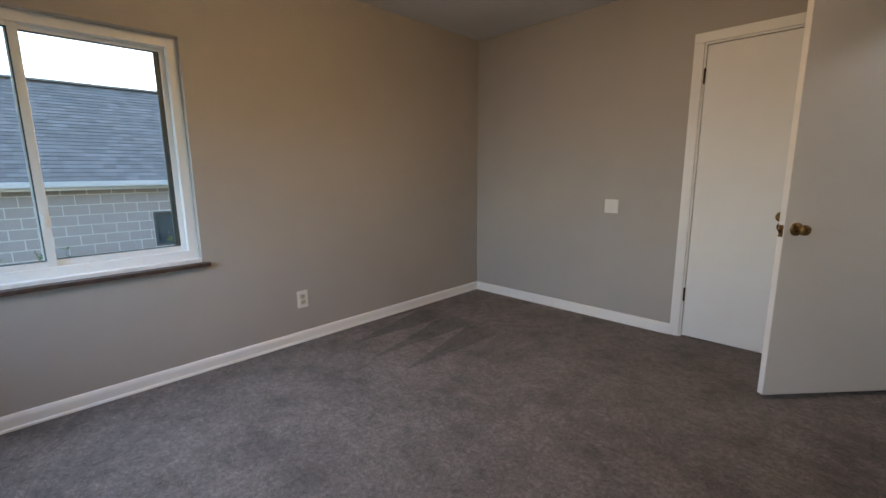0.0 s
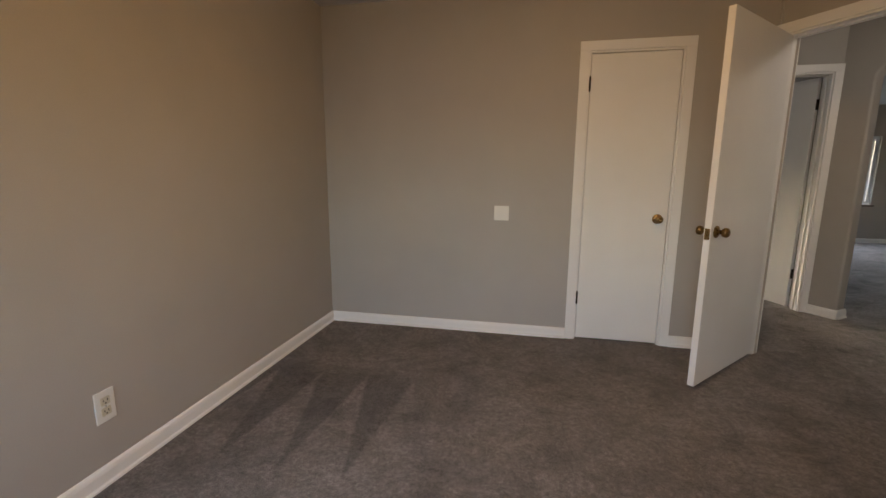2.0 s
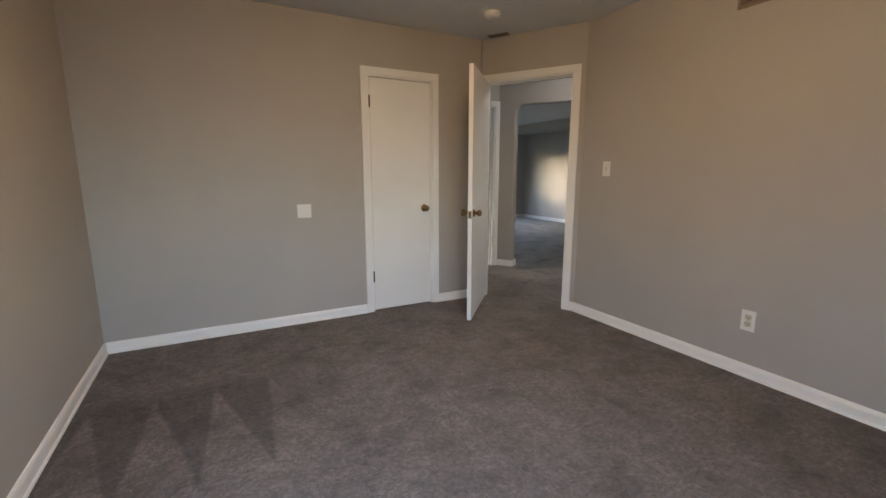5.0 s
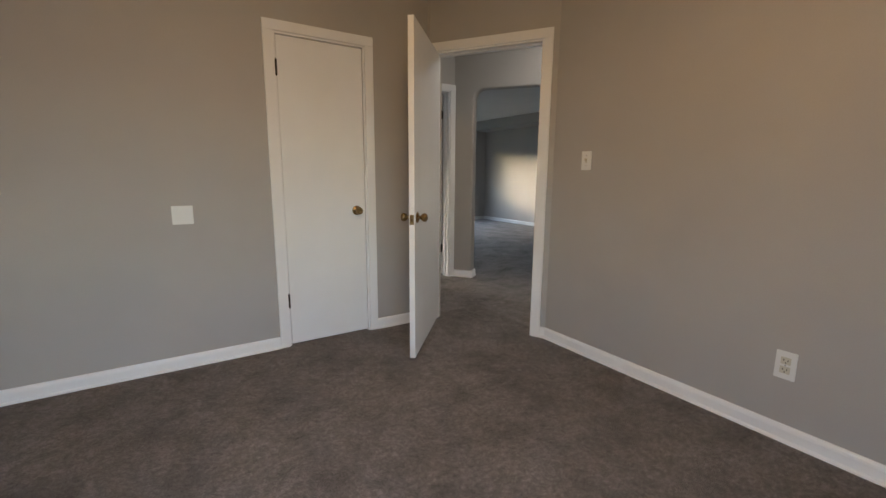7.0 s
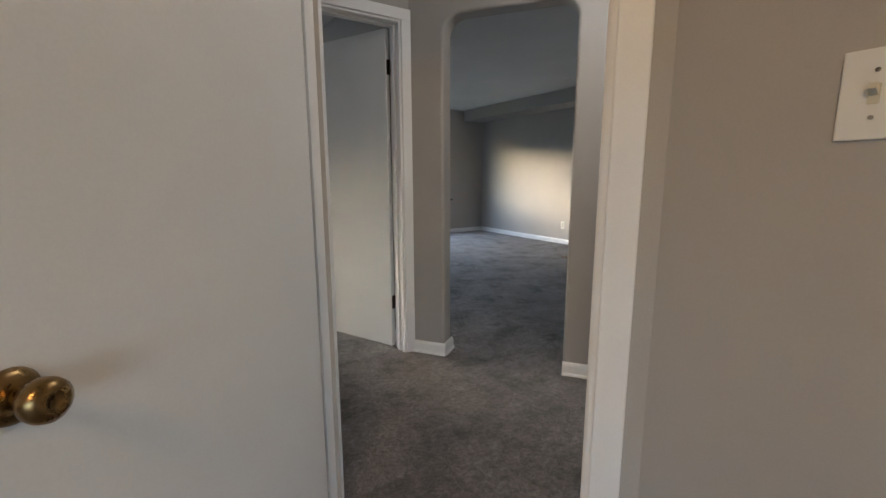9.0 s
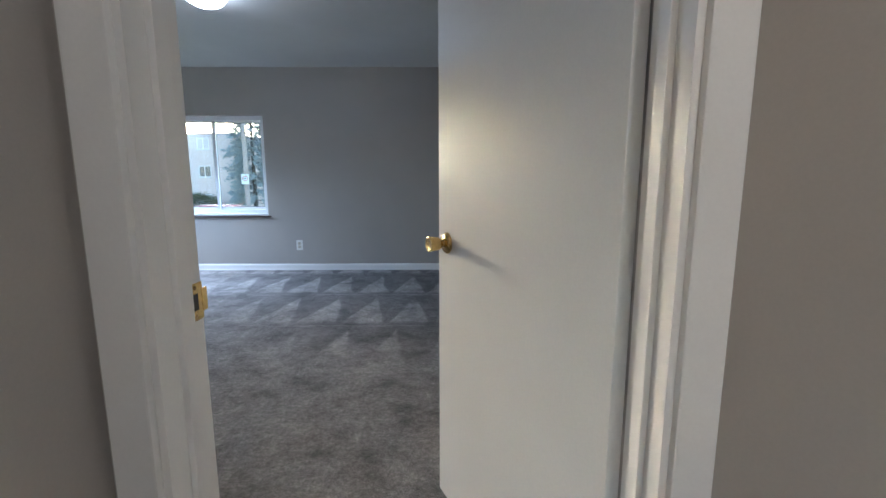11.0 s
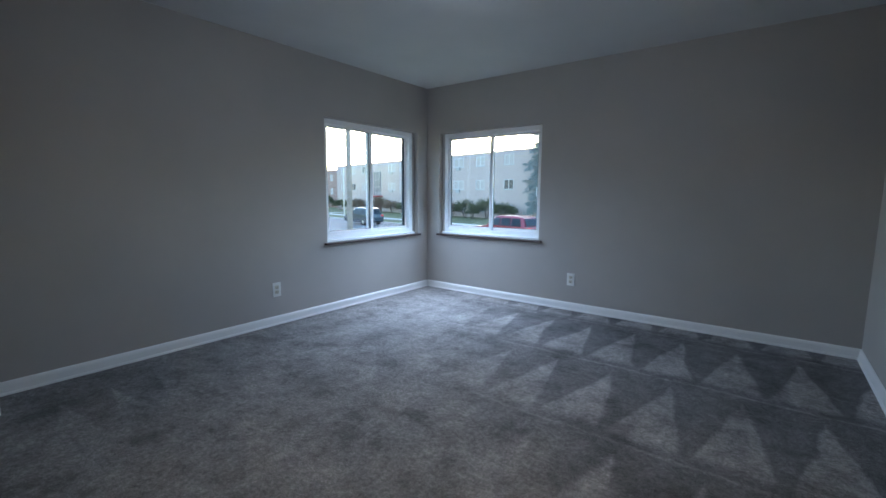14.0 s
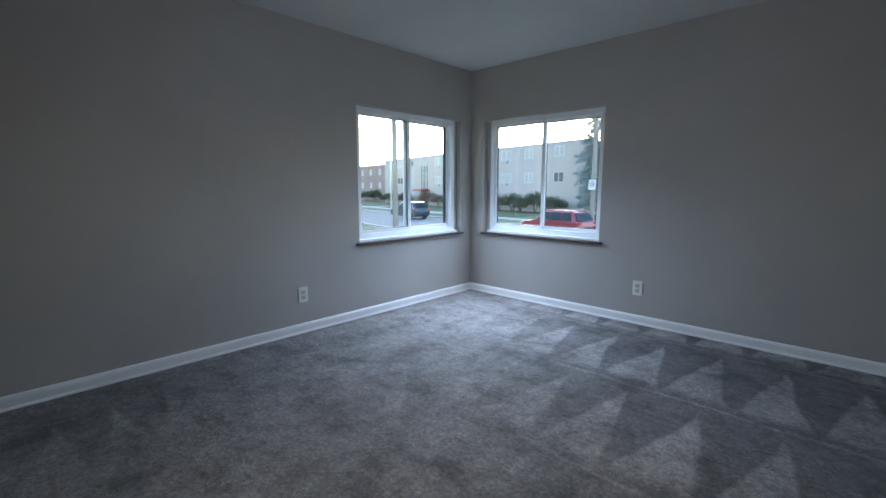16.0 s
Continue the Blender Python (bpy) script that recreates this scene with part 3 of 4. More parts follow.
# ---------------------------------------------------------------- ceiling lamps
def opal(name, color, strength):
    mat = material(name, (0.9, 0.9, 0.88), 0.3)
    b = mat.node_tree.nodes["Principled BSDF"]
    b.inputs["Emission Color"].default_value = (*color, 1)
    b.inputs["Emission Strength"].default_value = strength
    return mat


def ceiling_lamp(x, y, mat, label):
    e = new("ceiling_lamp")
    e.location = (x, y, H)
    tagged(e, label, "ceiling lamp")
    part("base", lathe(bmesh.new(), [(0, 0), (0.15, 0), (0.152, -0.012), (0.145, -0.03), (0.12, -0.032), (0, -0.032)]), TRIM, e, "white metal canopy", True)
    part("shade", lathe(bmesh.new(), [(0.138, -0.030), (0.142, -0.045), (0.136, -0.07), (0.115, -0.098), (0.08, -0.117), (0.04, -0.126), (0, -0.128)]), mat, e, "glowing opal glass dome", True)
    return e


ceiling_lamp(2.01, 3.77, opal("lit_opal_glass", (0.93, 0.97, 1.0), LAMP_B), "lit white opal glass dome lamp on the ceiling")
# out of view: added to warm the upper walls of bedroom one
ceiling_lamp(1.78, -2.1, opal("added_warm_opal_glass", (1.0, 0.59, 0.22), LAMP_A), "unseen warm opal dome lamp added to light bedroom one")

# never in view: an extra lamp that brightens the hall and the slanted wall
ceiling_lamp(4.28, -0.33, opal("added_hall_opal_glass", (1.0, 0.90, 0.76), LAMP_C), "unseen opal dome lamp added to brighten the hall")


# ---------------------------------------------------------------- plates, outlets, small fixtures
def outlet(m, label="white duplex wall outlet with a white cover plate"):
    """Local x along the wall, local y out of the wall, z up; its middle at the origin."""
    e = new("wall_outlet")
    e.matrix_world = m @ Matrix.Diagonal((1.1, 1.0, 1.1, 1))
    tagged(e, label, "outlet", "wall outlets")
    part("cover_plate", box(bmesh.new(), -0.036, 0.036, 0, 0.006, -0.058, 0.058, 0.003), PLASTIC, e)
    for s in (-1, 1):
        r = part("receptacle", box(bmesh.new(), -0.017, 0.017, 0.004, 0.0085, s * 0.0195 - 0.0145, s * 0.0195 + 0.0145, 0.004), OUTLET_FACE, e, "beige socket face")
        b = bmesh.new()
        box(b, -0.0085, -0.0060, 0.0075, 0.0092, s * 0.0195 - 0.002, s * 0.0195 + 0.0075)
        box(b, 0.0060, 0.0085, 0.0075, 0.0092, s * 0.0195 - 0.001, s * 0.0195 + 0.0070)
        cyl(b, (0, 0.0075, s * 0.0195 - 0.0075), (0, 0.0092, s * 0.0195 - 0.0075), 0.0028, n=10)
        part("slots", b, SLOT, r, "dark socket slots")
    part("screw", cyl(bmesh.new(), (0, 0.005, 0), (0, 0.0075, 0), 0.0032, n=10), NICKEL, e)
    return e


def switch(m, label, up=True):
    e = new("light_switch")
    e.matrix_world = m
    tagged(e, label, "light switch", "light switches")
    part("cover_plate", box(bmesh.new(), -0.036, 0.036, 0, 0.006, -0.058, 0.058, 0.003), PLASTIC, e)
    part("toggle_slot", box(bmesh.new(), -0.006, 0.006, 0.005, 0.0075, -0.013, 0.013, 0.001), OUTLET_FACE, e, "beige toggle surround")
    b = box(bmesh.new(), -0.0045, 0.0045, 0, 0.016, -0.005, 0.005, 0.0015)
    bmesh.ops.transform(b, verts=b.verts, matrix=Matrix.Translation((0, 0.005, 0.002)) @ Matrix.Rotation(radians(28 if up else -28), 4, "X"))
    part("toggle", b, OUTLET_FACE, e, "beige toggle lever")
    for z in (-0.030, 0.030):
        part("screw", cyl(bmesh.new(), (0, 0.005, z), (0, 0.0072, z), 0.003, n=10), NICKEL, e)
    return e


def face(x, y, z, deg):
    """A place on a wall whose outward side points deg degrees from +y."""
    return pose(x, y, z, 0, 0, deg)


outlet(face(0, -1.953, 0.316, -90))
outlet(face(E1, -2.248, 0.352, 90))
outlet(face(0, 3.737, 0.317, -90))
outlet(face(1.889, N2, 0.316, 180))
outlet(face(E2, 3.42, 0.345, 90))
outlet(face(LIV_E, 3.73, 0.32, 90))
switch(face(E1, -1.10, 1.265, 90), "white toggle light switch beside the bedroom door")
switch(face(HALL_W, 0.63, 1.207, -90), "white toggle light switch on the hall wall")
switch(face(LIV_E, 2.985, 1.232, 90), "white toggle light switch beside the front door")

bp = tagged(obj("blank_plate", box(bmesh.new(), 1.333, 1.441, -0.007, 0, 0.877, 0.985, 0.003), PLASTIC), "square blank white cover plate on the wall", "cover plate")
for x in (1.352, 1.422):
    part("screw", cyl(bmesh.new(), (x, -0.006, 0.931), (x, -0.0085, 0.931), 0.003, n=10), PLASTIC, bp)


def smoke_alarm(x, y):
    e = new("smoke_alarm")
    e.location = (x, y, H)
    tagged(e, "round white plastic smoke alarm on the ceiling", "smoke alarm")
    part("base", lathe(bmesh.new(), [(0, 0), (0.068, 0), (0.068, -0.008), (0, -0.008)]), PLASTIC, e, "", True)
    part("cover", lathe(bmesh.new(), [(0.064, -0.008), (0.062, -0.026), (0.05, -0.036), (0.02, -0.040), (0, -0.040)]), PLASTIC, e, "", True)
    part("test_button", lathe(bmesh.new(), [(0.010, -0.038), (0.010, -0.043), (0, -0.043)]), OUTLET_FACE, e, "round test button", True)
    return e


smoke_alarm(2.751, -0.616)
VENT = material("brown_vent_metal", (0.22, 0.17, 0.12), 0.5)


def vent(m, w, h, label, mat):
    """A louvred grille; local x its width, local y its height, local z out of the surface."""
    e = new("air_vent")
    e.matrix_world = m
    tagged(e, label, "air vent")
    b = bmesh.new()
    box(b, -w / 2, w / 2, -h / 2, -h / 2 + 0.018, 0, 0.007, 0.002)
    box(b, -w / 2, w / 2, h / 2 - 0.018, h / 2, 0, 0.007, 0.002)
    box(b, -w / 2, -w / 2 + 0.018, -h / 2 + 0.018, h / 2 - 0.018, 0, 0.007, 0.002)
    box(b, w / 2 - 0.018, w / 2, -h / 2 + 0.018, h / 2 - 0.018, 0, 0.007, 0.002)
    part("frame", b, mat, e)
    part("backing", box(bmesh.new(), -w / 2 + 0.018, w / 2 - 0.018, -h / 2 + 0.018, h / 2 - 0.018, 0.0005, 0.0015), SLOT, e, "dark duct opening")
    n = int((h - 0.036) / 0.014)
    for i in range(n):
        y = -h / 2 + 0.018 + (i + 0.5) * (h - 0.036) / n
        b = box(bmesh.new(), -w / 2 + 0.018, w / 2 - 0.018, -0.005, 0.005, -0.0006, 0.0006)
        bmesh.ops.transform(b, verts=b.verts, matrix=Matrix.Translation((0, y, 0.005)) @ Matrix.Rotation(radians(35), 4, "X"))
        part("slat", b, mat, e)
    return e


va = math.degrees(math.atan2(DIAG_B[1] - DIAG_A[1], DIAG_B[0] - DIAG_A[0]))
vp = dm @ Vector((0.20, -0.05, 0))
vent(Matrix.Translation((vp.x, vp.y, H)) @ Matrix.Rotation(radians(va), 4, "Z") @ Matrix.Rotation(radians(180), 4, "X"), 0.19, 0.07, "small brown louvred ceiling vent", VENT)
vent(Matrix.Translation((E1, -2.15, 2.27)) @ Matrix.Rotation(radians(-90), 4, "Z") @ Matrix.Rotation(radians(90), 4, "X"), 0.34, 0.2, "brown louvred air return high on the wall", VENT)

# strike plate on the jamb of the second bedroom
b = box(bmesh.new(), 3.2495, 3.2515, 1.206, 1.243, 0.850, 0.914, 0.001)
sp = tagged(obj("strike_plate", b, BRASS), "brass strike plate on the white jamb", "strike plate")
part("strike_hole", box(bmesh.new(), 3.2510, 3.2522, 1.210, 1.228, 0.868, 0.896), SLOT, sp, "dark latch hole")
part("lip", box(bmesh.new(), 3.2495, 3.2522, 1.241, 1.256, 0.862, 0.902, 0.001), BRASS, sp)
for z in (0.8575, 0.9065):
    b = bmesh.new()
    bmesh.ops.create_cone(b, cap_ends=True, segments=12, radius1=0.0038, radius2=0.0032, depth=0.0012, matrix=Matrix.Translation((3.2520, 1.2215, z)) @ Matrix.Rotation(radians(90), 4, "Y"))
    part("screw", b, AGED_BRASS, sp, "countersunk brass screw head")

# ---------------------------------------------------------------- living room
fd = new("front_door")
fd.matrix_world = Matrix.Translation((LIV_E + 0.03, 1.914, 0)) @ Matrix.Rotation(radians(90), 4, "Z")
tagged(fd, "closed white front door with deadbolt and knob", "door")
leaf = part("leaf", box(bmesh.new(), 0.0, 0.852, -0.042, 0, 0.03, 2.03, 0.003), DOOR, fd)
knob(leaf, Matrix.Translation((0.785, 0, 0.905)) @ Matrix.Rotation(radians(-90), 4, "X"), NICKEL, "satin nickel door knob")
part("deadbolt", lathe(bmesh.new(), [(0, 0), (0.03, 0), (0.03, 0.012), (0.022, 0.016), (0.008, 0.018), (0.008, 0.03), (0, 0.03)], Matrix.Translation((0.785, 0, 1.24)) @ Matrix.Rotation(radians(-90), 4, "X")), NICKEL, leaf, "round deadbolt", True)
part("peephole", lathe(bmesh.new(), [(0, 0), (0.011, 0), (0.009, 0.005), (0, 0.004)], Matrix.Translation((0.43, 0, 1.5)) @ Matrix.Rotation(radians(-90), 4, "X")), NICKEL, leaf, "peephole", True)
part("threshold", box(bmesh.new(), 0.0, 0.852, -0.10, 0.02, 0, 0.026, 0.004), wood("oak_threshold", (0.22, 0.16, 0.1), (0.4, 0.31, 0.2)), fd, "oak threshold")

th = new("thermostat")
th.matrix_world = face(LIV_E, 3.37, 1.478, 90)
tagged(th, "small round thermostat on the living room wall", "thermostat")
part("wall_plate", lathe(bmesh.new(), [(0, 0), (0.045, 0), (0.045, 0.006), (0, 0.006)], Matrix.Rotation(radians(-90), 4, "X")), NICKEL, th, "", True)
part("dial", lathe(bmesh.new(), [(0.04, 0.006), (0.038, 0.028), (0.03, 0.034), (0, 0.036)], Matrix.Rotation(radians(-90), 4, "X")), NICKEL, th, "metal round dial", True)
cb = new("door_chime")
cb.matrix_world = face(LIV_E, 2.93, 1.457, 90)
tagged(cb, "small dark push button box beside the door", "door chime")
part("body", box(bmesh.new(), -0.022, 0.022, 0, 0.02, -0.016, 0.016, 0.004), DARK_METAL, cb)
part("button", cyl(bmesh.new(), (0, 0.019, 0), (0, 0.025, 0), 0.008), NICKEL, cb)

# tiled entry by the front door, edged with a brass strip
entry = new("entry_floor")
tagged(entry, "brown vinyl tile entry with a brass edge strip", "entry floor", kind="structure")
TILE = wood("brown_vinyl_tile", (0.045, 0.035, 0.028), (0.11, 0.088, 0.07), 0.5)
tile_me = None
for i in range(3):
    for j in range(4):
        if tile_me is None:
            tl = part("tile", box(bmesh.new(), 0.0015, 0.2985, 0.0015, 0.2985, 0.0, 0.004, 0.001), TILE, entry)
            tile_me = tl.data
        else:
            tl = new("tile", tile_me)
            tl.parent = entry
        tl.location = (7.49 + 0.30 * i, 1.67 + 0.30 * j, 0.001)
b = box(bmesh.new(), 7.462, 7.488, 1.65, 2.90, 0, 0.008, 0.002)
box(b, 7.488, LIV_E - 0.016, 2.873, 2.90, 0, 0.008, 0.002)
part("edge_strip", b, AGED_BRASS, entry, "brass edge strip")

# ---------------------------------------------------------------- outside
GZ = -1.8


def rough_surface(name, stops, scale, rough=0.9, relief=0.4, dist=0.01, detail=6.0):
    g = Graph(material(name, stops[0][1], rough, spec=0.2))
    v = g.coords()
    n = g.noise(v, scale, detail)
    w = g.noise(v, scale * 0.06, 3)
    g.color(g.mix(0.5, g.ramp(n, stops), g.ramp(w, stops)))
    g.bump(n, relief, dist)
    return g.mat


GRASS = rough_surface("lawn_grass", ((0.3, (0.085, 0.085, 0.035)), (0.55, (0.145, 0.145, 0.065)), (0.75, (0.22, 0.205, 0.11))), 6, dist=0.03)
ASPHALT = rough_surface("grey_asphalt", ((0.3, (0.15, 0.14, 0.13)), (0.7, (0.26, 0.245, 0.23))), 30)
CONCRETE = rough_surface("pale_concrete", ((0.3, (0.36, 0.33, 0.30)), (0.7, (0.50, 0.465, 0.42))), 12)
TAN_BRICK = rough_surface("tan_brick_facade", ((0.3, (0.44, 0.335, 0.28)), (0.7, (0.53, 0.42, 0.355))), 3)
RED_BRICK = rough_surface("brown_brick_facade", ((0.3, (0.30, 0.19, 0.145)), (0.7, (0.42, 0.28, 0.215))), 3)
ROOF_TAR = rough_surface("dark_flat_roof", ((0.3, (0.05, 0.05, 0.05)), (0.7, (0.1, 0.1, 0.1))), 5)
POLE_WOOD = rough_surface("weathered_pole_wood", ((0.3, (0.22, 0.17, 0.13)), (0.7, (0.36, 0.29, 0.235))), 9)
WIN_GLASS = material("far_window_glass", (0.06, 0.07, 0.08), 0.08, spec=0.8)
BLIND = material("white_window_blind", (0.47, 0.39, 0.33), 0.7)
WHITE_METAL = material("white_painted_metal", (0.62, 0.56, 0.51), 0.4)

tagged(obj("ground", box(bmesh.new(), -900, 900, -900, 900, GZ - 0.5, GZ), GRASS), "wide lawn of short green grass", "ground", kind="structure")

# street frame: u runs along the street, v away from the house
SO = Vector((3.1, 2.1, 0))
SU, SV = Vector((-0.982, 0.191, 0)), Vector((0.191, 0.982, 0))
STREET = Matrix(((SU.x, SV.x, 0, SO.x), (SU.y, SV.y, 0, SO.y), (0, 0, 1, 0), (0, 0, 0, 1)))


def street_box(bm, u0, u1, v0, v1, z0, z1, bevel=0.0):
    b = box(bmesh.new(), u0, u1, v0, v1, z0, z1, bevel)
    bmesh.ops.transform(b, verts=b.verts, matrix=STREET)
    bmesh.ops.reverse_faces(b, faces=b.faces)
    me = bpy.data.meshes.new("tmp")
    b.to_mesh(me)
    b.free()
    bm.from_mesh(me)
    bpy.data.meshes.remove(me)
    return bm


tagged(obj("road", street_box(bmesh.new(), -150, 230, 15.0, 24.0, GZ - 0.02, GZ + 0.012), ASPHALT), "grey asphalt street", "road", kind="structure")
for nm, v0, v1 in (("kerb_near", 14.7, 15.0), ("kerb_far", 24.0, 24.3)):
    tagged(obj(nm, street_box(bmesh.new(), -150, 230, v0, v1, GZ - 0.1, GZ + 0.14, 0.02), CONCRETE), "pale concrete kerb", "kerb", kind="structure")
walkway = new("pavement")
tagged(walkway, "pale concrete pavement of square slabs", "pavement", kind="structure")
for k in range(64):
    part("slab", street_box(bmesh.new(), 4 + 1.5 * k, 5.48 + 1.5 * k, 28.4, 29.9, GZ - 0.05, GZ + 0.03), CONCRETE, walkway)
tagged(obj("side_path", street_box(bmesh.new(), 61.1, 62.5, 29.9, 39.0, GZ - 0.05, GZ + 0.03), CONCRETE), "pale concrete path to the entrance", "path", kind="structure")


def far_window(parent, u, z, w, h, v, blind):
    """A double window set into the facade at v."""
    b = bmesh.new()
    for q in ((u - w / 2, u - w / 2 + 0.07, z - h / 2, z + h / 2), (u + w / 2 - 0.07, u + w / 2, z - h / 2, z + h / 2), (u - w / 2, u + w / 2, z + h / 2 - 0.07, z + h / 2), (u - w / 2, u + w / 2, z - h / 2, z - h / 2 + 0.07), (u - 0.035, u + 0.035, z - h / 2 + 0.07, z + h / 2 - 0.07)):
        street_box(b, q[0], q[1], v - 0.03, v + 0.08, q[2], q[3])
    wdw = part("window", b, WHITE_METAL, parent, "white framed double window")
    part("pane", street_box(bmesh.new(), u - w / 2 + 0.07, u + w / 2 - 0.07, v + 0.03, v + 0.05, z - h / 2 + 0.07, z + h / 2 - 0.07), BLIND if blind else WIN_GLASS, wdw, "pane with a drawn white blind" if blind else "dark glass pane")
    part("sill", street_box(bmesh.new(), u - w / 2 - 0.08, u + w / 2 + 0.08, v - 0.10, v + 0.05, z - h / 2 - 0.1, z - h / 2, 0.01), CONCRETE, wdw)
    return wdw


def facade(bm, u0, u1, v0, v1, z0, z1, holes):
    b = slab(bmesh.new(), u0, u1, v0, v0 + 0.3, z0, z1, holes)
    box(b, u0, u0 + 0.3, v0 + 0.3, v1, z0, z1)
    box(b, u1 - 0.3, u1, v0 + 0.3, v1, z0, z1)
    box(b, u0 + 0.3, u1 - 0.3, v1 - 0.3, v1, z0, z1)
    bmesh.ops.transform(b, verts=b.verts, matrix=STREET)
    me = bpy.data.meshes.new("tmp")
    b.to_mesh(me)
    b.free()
    bm.from_mesh(me)
    bpy.data.meshes.remove(me)
    return bm


apartment = new("apartment_building")
tagged(apartment, "long tan brick apartment block with a flat roof", "building")
AV, AU0, AU1, AT = 40.0, 29.5, 76.0, 6.3
cols = [(33.2, 1.5), (37.9, 1.5), (41.9, 2.0), (46.2, 1.5), (50.4, 2.0), (54.6, 1.5), (57.6, 2.0), (66.0, 1.5), (70.0, 2.0), (73.6, 1.5)]
rows_z = [(5.35, 1.2), (2.4, 1.2), (-0.5, 0.9)]
holes = [(u - w / 2, u + w / 2, z - h / 2, z + h / 2) for u, w in cols for z, h in rows_z]
holes.append((60.6, 63.0, GZ, 4.9))
part("wall", facade(bmesh.new(), AU0, AU1, AV, AV + 14, GZ, AT, holes), TAN_BRICK, apartment)
part("roof", street_box(bmesh.new(), AU0 + 0.3, AU1 - 0.3, AV + 0.3, AV + 13.7, AT - 0.4, AT - 0.2), ROOF_TAR, apartment, "flat dark roof")
part("parapet_cap", street_box(bmesh.new(), AU0 - 0.06, AU1 + 0.06, AV - 0.06, AV + 0.36, AT, AT + 0.14, 0.02), CONCRETE, apartment, "pale stone parapet cap")
for i, (u, w) in enumerate(cols):
    for j, (z, h) in enumerate(rows_z):
        far_window(apartment, u, z, w, h, AV + 0.04, (i * 3 + j * 5) % 4 != 1)
    if i in (2, 4, 6):
        for z in (4.35, 1.4):
            part("air_conditioner", street_box(bmesh.new(), u - 0.35, u + 0.35, AV - 0.22, AV + 0.1, z, z + 0.4, 0.02), CONCRETE, apartment, "window air conditioner box")
b = bmesh.new()
for k in range(6):
    street_box(b, 60.65 + k * 0.46, 60.71 + k * 0.46, AV + 0.02, AV + 0.1, GZ + 2.6, 4.9)
for z in (1.3, 2.3, 3.5, 4.86):
    street_box(b, 60.6, 63.0, AV + 0.02, AV + 0.1, z, z + 0.06)
sw = part("stair_window", b, WHITE_METAL, apartment, "tall gridded stairwell window")
part("pane", street_box(bmesh.new(), 60.6, 63.0, AV + 0.12, AV + 0.15, GZ + 2.5, 4.9), WIN_GLASS, sw)
part("entrance_door", street_box(bmesh.new(), 60.9, 62.7, AV + 0.1, AV + 0.16, GZ, GZ + 2.2, 0.02), material("dark_red_door", (0.12, 0.03, 0.025), 0.4), apartment)
part("awning", street_box(bmesh.new(), 60.2, 63.4, AV - 1.4, AV + 0.0, GZ + 2.45, GZ + 2.7, 0.04), material("red_canopy", (0.35, 0.05, 0.045), 0.6), apartment, "flat red entrance canopy")

brown_house = new("brick_building")
tagged(brown_house, "distant brown brick apartment block", "building")
hol = [(u - 0.6, u + 0.6, z - 0.6, z + 0.6) for u in (86, 90.5, 95, 99.5, 104, 108.5) for z in (4.6, 1.7)]
part("wall", facade(bmesh.new(), 83, 112, 44, 56, GZ, 6.2, hol), RED_BRICK, brown_house)
part("roof", street_box(bmesh.new(), 83.3, 111.7, 44.3, 55.7, 5.8, 6.0), ROOF_TAR, brown_house)
for h in hol:
    far_window(brown_house, (h[0] + h[1]) / 2, (h[2] + h[3]) / 2, 1.2, 1.2, 44.04, h[0] % 3 > 1.2)

# ---------------------------------------------------------------- plants
LEAF = rough_surface("blue_spruce_needles", ((0.3, (0.15, 0.16, 0.145)), (0.7, (0.34, 0.355, 0.33))), 20, 0.8)
HEDGE = rough_surface("hedge_leaves", ((0.3, (0.055, 0.06, 0.028)), (0.7, (0.12, 0.12, 0.06))), 20, 0.8)
RUST = rough_surface("autumn_shrub_leaves", ((0.3, (0.13, 0.08, 0.055)), (0.7, (0.25, 0.165, 0.12))), 20, 0.8)
BARK = rough_surface("grey_bark", ((0.3, (0.05, 0.04, 0.032)), (0.7, (0.13, 0.11, 0.09))), 14)


def sprig(bm, c, d, w, r):
    """A bent leaf blade or needle spray: four triangles."""
    d = d.normalized()
    side = d.cross(Vector((r.uniform(-1, 1), r.uniform(-1, 1), r.uniform(-1, 1)))).normalized() * w
    up = d.cross(side).normalized() * w * 0.5
    n = d * w * 4
    a, t = bm.verts.new(c), bm.verts.new(c + n)
    l, m, k = bm.verts.new(c + n * 0.45 + side), bm.verts.new(c + n * 0.5 + up), bm.verts.new(c + n * 0.45 - side)
    for f in ((a, l, m), (m, l, t), (a, m, k), (k, m, t)):
        bm.faces.new(f)


